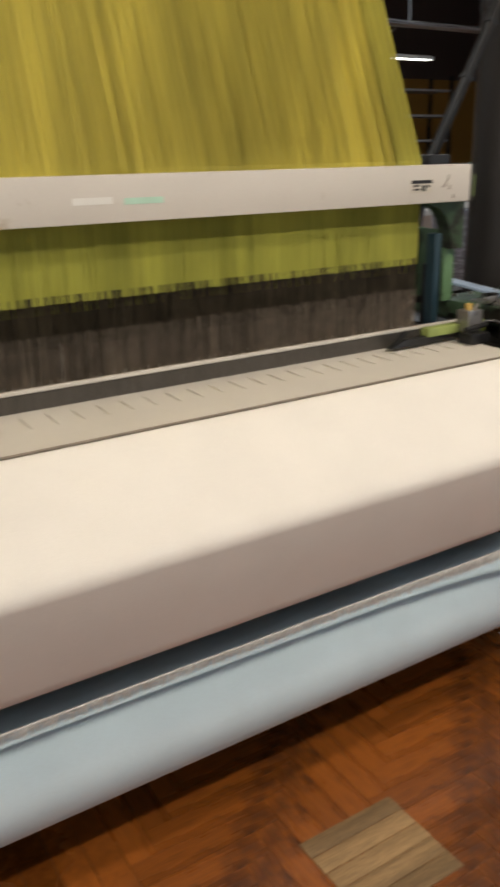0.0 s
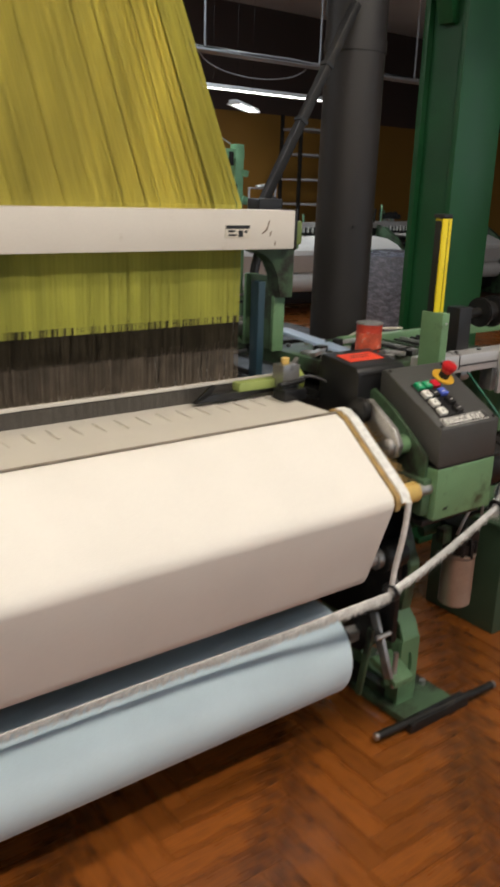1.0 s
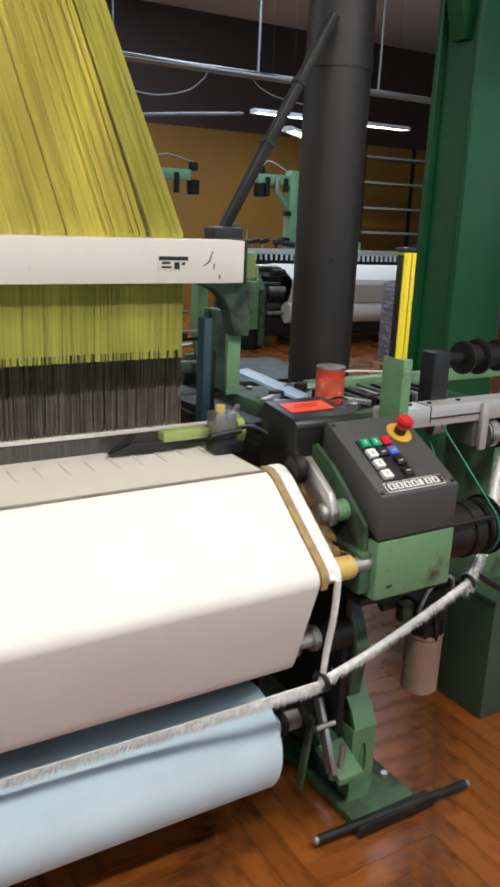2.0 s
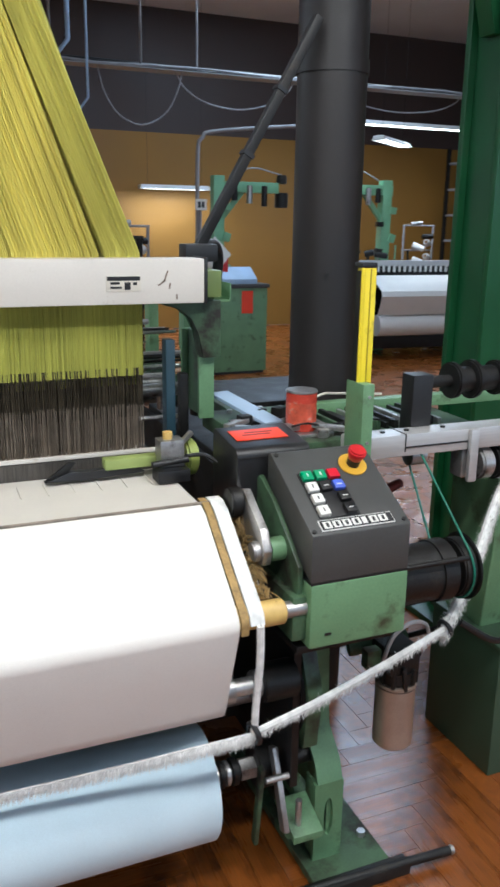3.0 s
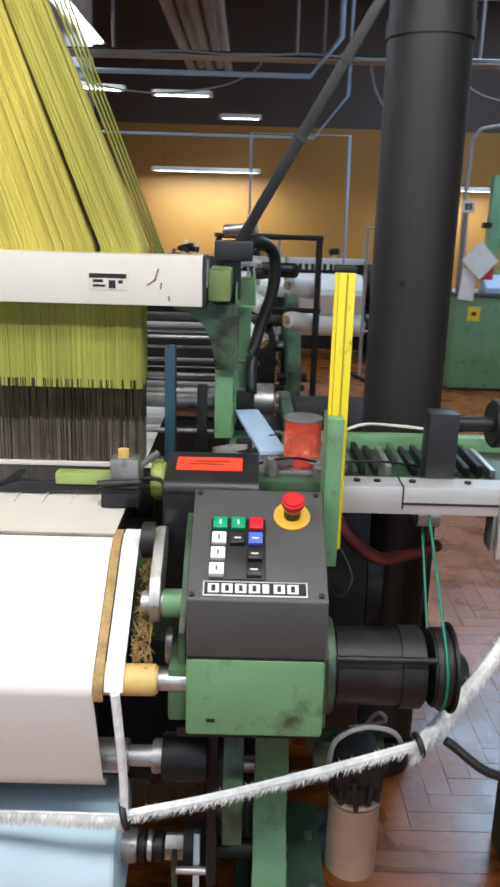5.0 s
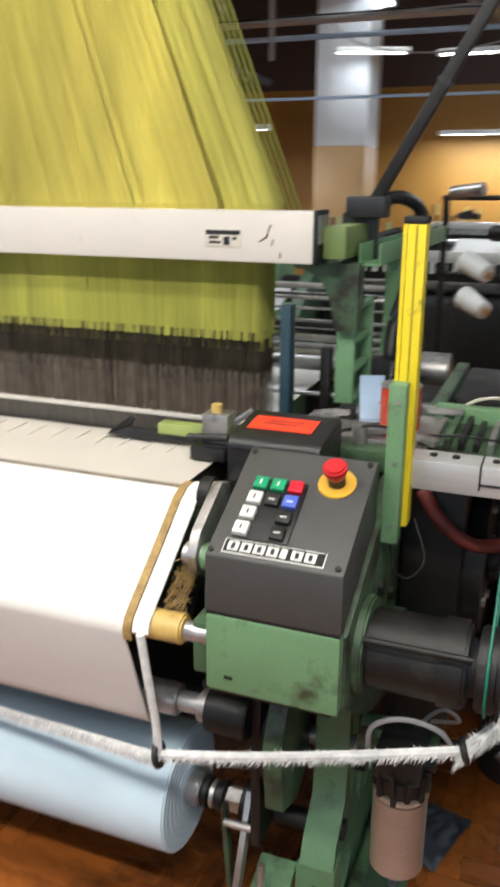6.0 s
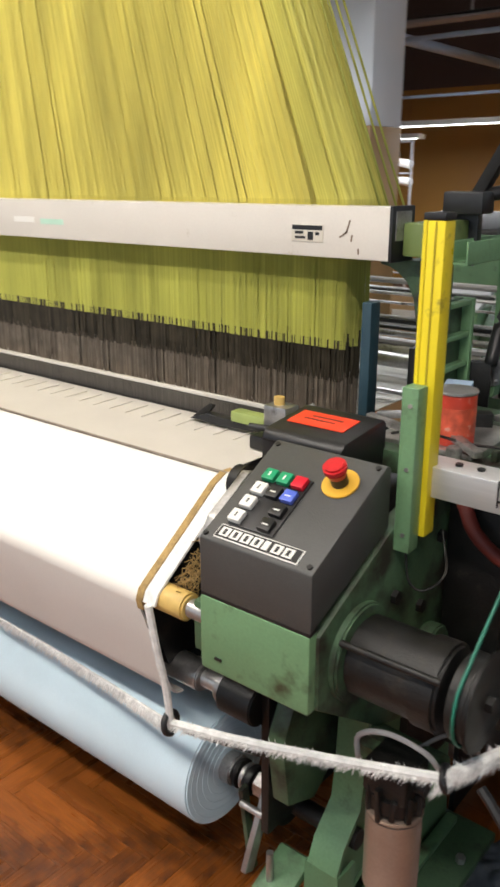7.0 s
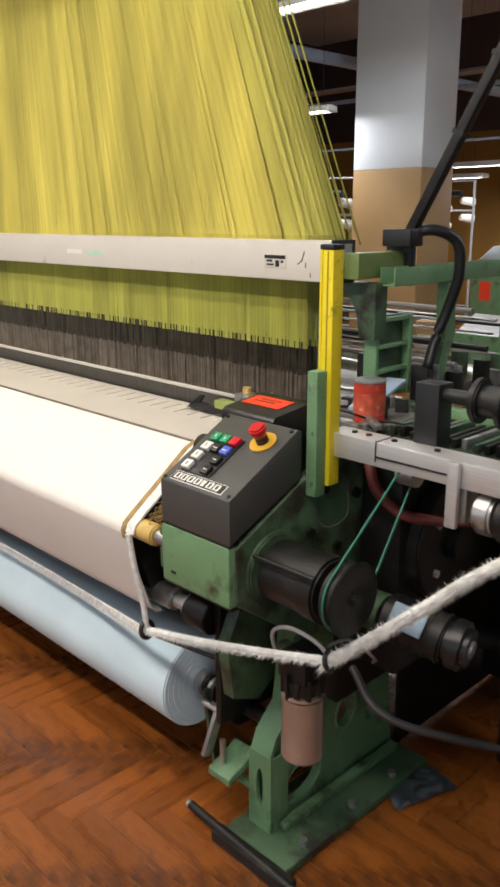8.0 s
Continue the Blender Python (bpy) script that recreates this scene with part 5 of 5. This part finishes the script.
# shelf rack, wrapped pallet, cartons, bin
rack = thing("shelf_rack", "tall dark steel shelf rack with boards", "shelf", (9.6, 10.9, 0))
for x in (0, 1.5):
    for y in (0, 0.5):
        part("post", box(x - 0.025, x + 0.025, y - 0.025, y + 0.025, 0, 2.8), M_IRON, rack)
for z in (0.3, 0.9, 1.35, 1.75, 2.15, 2.55):
    part("shelf_board", box(0, 1.5, 0, 0.5, z, z + 0.035, 0.003), M_CABLE, rack)
pal = thing("wrapped_pallet", "goods stacked on a pallet under grey stretch film", "pallet", (6.55, 5.75, 0))
for y in (0.05, 0.42, 0.78):
    part("runner", box(0, 0.95, y, y + 0.1, 0, 0.09), M_CARD, pal)
for k in range(6):
    part("deck_board", box(0.17 * k, 0.17 * k + 0.1, 0, 0.9, 0.09, 0.115), M_CARD, pal)
part("film_bale", box(0.02, 0.93, 0.02, 0.88, 0.115, 0.98, 0.05), mat("grey_stretch_film", (0.22, 0.22, 0.25), 0.25, var=0.35, scale=10, fine=0.3, fine_scale=40, stretch=(1, 1, 3), bump=0.8), pal, "shiny grey stretch film")


def carton(x, y, z, sx, sy, sz, turn):
    c = thing("carton", "brown cardboard carton with closed flaps", "box", (x, y, z), group="cartons")
    c.rotation_euler = (0, 0, radians(turn))
    part("box_body", box(-sx / 2, sx / 2, -sy / 2, sy / 2, 0, sz, 0.004), M_CARD, c)
    part("tape", box(-sx / 2 - 0.001, sx / 2 + 0.001, -0.025, 0.025, sz - 0.06, sz + 0.001), M_CREAM, c)
    part("print_bar", box(-0.07, 0.07, -sy / 2 - 0.0015, -sy / 2, sz * 0.62, sz * 0.74), M_WHITE, c)
    return c


carton(0.82, 4.32, 0.0, 0.36, 0.34, 0.68, 8)
carton(0.71, 4.33, 0.68, 0.17, 0.20, 0.30, 14)
binn = thing("green_waste_bin", "dark green sheet metal waste bin beside the loom", "bin", (2.80, 1.50, 0))
part("shell", box(0, 0.6, 0, 0.33, 0, 0.43, 0.006), M_DARKGREEN, binn)
part("rim", box(-0.006, 0.606, -0.006, 0.336, 0.418, 0.436, 0.003), M_DARKGREEN, binn)
feed = thing("waste_feed_box", "small green feed box with a steel lip", "feed box", (2.72, 1.60, 0.436))
part("case", prism([(0, 0.25), (0.02, 0), (0.2, 0), (0.22, 0.55), (0, 0.53)], "x", 0.10, 0.40, 0.006), M_GREEN, feed)
part("lip", box(0.08, 0.42, -0.02, 0.23, 0.55, 0.575, 0.004), M_STEEL, feed)

film_bm = bmesh.new()
bmesh.ops.create_grid(film_bm, x_segments=24, y_segments=30, size=0.5)
for v in film_bm.verts:
    u, w = v.co.x * 0.12, v.co.y * 0.20
    edge = 0.12 * noise.noise(Vector((u * 14, w * 14, 3)))
    v.co = Vector((u * (1 + edge), w * (1 + edge), 0.004 + 0.022 * abs(noise.noise(Vector((u * 22, w * 22, 0))))))
bmesh.ops.transform(film_bm, matrix=pose(2.36, 1.82, 0.0, 0, 0, -20), verts=film_bm.verts)
bmesh.ops.solidify(film_bm, geom=film_bm.faces[:], thickness=0.001)
solo("plastic_sheet", film_bm, mat("dark_blue_grey_sheet", (0.05, 0.06, 0.075), 0.45, var=0.3, scale=20), "crumpled dark blue grey plastic sheet beside the loom's foot", "plastic sheet")

# pipes, cable trays and cables under the ceiling


def line_of(name, pts, r, m, label, cat, smooth=True, seg=10):
    return solo(name, tube(pts, r, seg), m, label, cat, smooth=smooth)


for y, z, r in ((8.0, 2.87, 0.024), (7.2, 2.27, 0.012)):
    line_of("blue_pipe", [(XW0, y, z), (2.62, y, z), (2.9, y + 0.1, z + 0.35), (2.9, y + 0.1, ZC)], r, M_PIPE, "light blue painted pipe running along the hall", "pipe")
line_of("blue_pipe", [(-1.85, YW0, 2.97), (-1.78, YW1, 2.97)], 0.055, M_PIPE, "thick light blue painted pipe crossing the hall", "pipe")
tray = thing("cable_tray", "steel cable tray carrying a bundle of grey cables", "cable tray", (0, 8.1, 3.03))
part("tray_base", box(XW0, XW1, 0, 0.22, 0, 0.012), M_CABLE, tray)
rnd = random.Random(8)
for k in range(7):
    yy, zz = 0.02 + 0.03 * k, 0.02 + rnd.uniform(0, 0.03)
    pts = [(x, yy + rnd.uniform(-0.015, 0.015), zz + rnd.uniform(-0.015, 0.02)) for x in np.linspace(XW0, XW1, 40)]
    part("cable", tube(pts, rnd.uniform(0.008, 0.016), 6), (M_CABLE, M_IRON, M_CREAM)[k % 3], tray, smooth=True)
for x in np.arange(-6, 15, 1.7):
    part("hanger", rod((x, 0.11, 0.0), (x, 0.11, ZC - 3.03), 0.012, 8), M_CABLE, tray)
for x, y, z, sag, w in ((3.6, 8.15, 3.02, 0.5, 0.85), (4.6, 8.15, 3.02, 0.3, 1.3), (6.6, 8.2, 3.02, 0.2, 1.6), (1.2, 8.2, 3.02, 0.3, 2.0)):
    line_of("slack_cable", bend([(x - w / 2, y, z + 0.02), (x - w * 0.42, y, z - sag * 0.45), (x - w * 0.25, y, z - sag * 0.85), (x + w * 0.02, y, z - sag), (x + w * 0.3, y, z - sag * 0.75), (x + w * 0.45, y, z - sag * 0.3), (x + w / 2, y, z + 0.02)]), 0.008, M_CABLE, "slack grey cable hanging in a loop", "cable", seg=6)
for k, x in enumerate((2.75, 3.62)):
    line_of("drop_pipe", [(x, 8.2, ZC), (x, 8.2, 3.035)], 0.013, M_CABLE, "thin grey pipe dropping from the ceiling to the tray", "pipe", seg=8)
line_of("steel_conduit", bend([(4.15, 8.05, 0.97), (4.15, 8.05, 2.2), (4.2, 8.05, 2.42), (4.4, 8.05, 2.5), (5.6, 8.0, 2.62)], 5), 0.02, M_CABLE, "bent grey steel conduit rising from the cabinet", "conduit", seg=8)
line_of("steel_conduit", [(2.1, 8.8, 0.0), (2.1, 8.8, 2.45), (3.1, 8.8, 2.45), (3.12, 8.8, 0.0)], 0.015, M_PIPE, "thin blue steel conduit", "conduit", seg=8)
line_of("steel_conduit", [(0.05, 7.0, ZC), (0.05, 7.0, 2.55)], 0.02, M_CABLE, "thin grey conduit drop below the tray", "conduit", seg=8)
duct = thing("ribbed_duct", "grey ribbed ventilation duct under the ceiling", "duct", (1.35, 7.2, 3.35))
for k in range(5):
    part("rib", rod((0.11 * k, 0, 0.06 * (k % 2)), (0.11 * k, 3.6, 0.06 * (k % 2)), 0.05, 12), M_CABLE, duct)
for y in (0.4, 3.0):
    part("hanger", rod((0.22, y, 0.05), (0.22, y, ZC - 3.35), 0.012, 8), M_IRON, duct)

# loose cords of the harness on its open side
for k in range(4):
    line_of("harness_side_cord", [(1.885 + 0.004 * k, 1.98 + 0.03 * k, 1.50), (1.24 + 0.015 * k, 1.98, 3.1)], 0.003, M_CORDGREEN, "single slack harness cord at the curtain's edge", "cord", seg=6)

# gantry haunch and overhead beam
part("haunch", prism([(0.275, 2.26), (0.275, 3.4), (-1.0, 3.4), (-1.0, 3.16), (-0.45, 2.96), (-0.17, 2.64), (-0.05, 2.44), (0.0, 2.26)], "y", 0.08, 0.16, 0.004), M_GANTRY, gantry)
part("overhead_beam", box(-6.5, 0.28, 0.0, 0.24, 3.4, 3.6, 0.006), M_GANTRY, gantry)
part("base_plate", box(-0.1, 0.38, -0.1, 0.34, 0, 0.03, 0.004), M_GANTRY, gantry)

# ---- parquet ----
SW, SN = 0.074, 5
SL = SW * SN
PATCH = (0.88, 1.16, 0.905, 1.165)
herring = []
for k in range(-60, 240):
    for m in range(-60, 60):
        for x, y, lx, ly in ((k * SW + 2 * SL * m, k * SW, SL, SW), ((k - 1) * SW + 2 * SL * m, k * SW, SW, SL)):
            cx, cy = x + lx / 2, y + ly / 2
            if -3.2 < cx < 11.5 and -1.0 < cy < YW1 and not (PATCH[0] + 0.02 < cx < PATCH[1] - 0.02 and PATCH[2] + 0.02 < cy < PATCH[3] - 0.02):
                herring.append((x, y, lx, ly))


def near(q):
    cx, cy = q[0] + q[2] / 2, q[1] + q[3] / 2
    return 0.55 < cx < 2.75 and 0.30 < cy < 1.75


rnd = random.Random(21)
stave_mesh = mesh(box(0.0004, SL - 0.0004, 0.0004, SW - 0.0004, -0.004, 0.0, 0.0004), "parquet_stave", M_PLANK)
for p in stave_mesh.polygons:
    p.use_smooth = False
parquet = thing("parquet", "worn varnished red brown herringbone parquet", "floor", kind="structure")
verts, faces = [], []
count = 0
for q in herring:
    x, y, lx, ly = q
    if near(q) and count < 300:
        count += 1
        o = new("parquet_stave", stave_mesh)
        o.parent = parquet
        dz = rnd.uniform(-0.0005, 0.0004)
        o.matrix_local = pose(x, y, dz) if lx > ly else pose(x + SW, y, dz, 0, 0, 90)
        continue
    g, dz, b = 0.0009, rnd.uniform(-0.0006, 0.0003), len(verts)
    for z in (-0.004, dz):
        verts += [(x + g, y + g, z), (x + lx - g, y + g, z), (x + lx - g, y + ly - g, z), (x + g, y + ly - g, z)]
    faces += [(b + 4, b + 5, b + 6, b + 7)] + [(b + i, b + (i + 1) % 4, b + 4 + (i + 1) % 4, b + 4 + i) for i in range(4)]
me = bpy.data.meshes.new("stave_field")
me.from_pydata(verts, [], faces)
me.materials.append(M_PLANKS)
o = new("stave_field", me)
o.parent = parquet
tagged(o, kind="stuff")
for k in range(5):
    y0 = PATCH[2] + 0.052 * k
    part("repair_board", box(PATCH[0] + rnd.uniform(-0.003, 0.003), PATCH[1] + rnd.uniform(-0.004, 0.004), y0 + 0.001, y0 + 0.051, -0.003, 0.002 + rnd.uniform(0, 0.0006), 0.0008), M_PATCH, parquet, "pale unvarnished repair board")


def motions():
    period, beat = 0.34, 1.0
    times = [0.0] + [round(0.05 * k, 3) for k in range(1, 160)] + [8.0]
    rows = []
    for t in times:
        ph = ((t - beat) / period + 0.5) % 1 - 0.5
        f = math.exp(-(ph / 0.13) ** 2)
        rows.append((t, pose(0, 1.74 - 0.035 * f, 1.0)))
    walk(sley, rows)
    for g, ob in enumerate(LIFTS):
        rows = []
        for t in times:
            pick = (t - beat) / period
            k = math.floor(pick)
            a, b = ((k * 7 + g * 5) // 3) % 3, (((k + 1) * 7 + g * 5) // 3) % 3
            s = min(1.0, max(0.0, (pick - k - 0.25) / 0.5))
            s = s * s * (3 - 2 * s)
            rows.append((t, pose(0, 0, 0.014 * ((a + (b - a) * s) - 1))))
        walk(ob, rows)


motions()
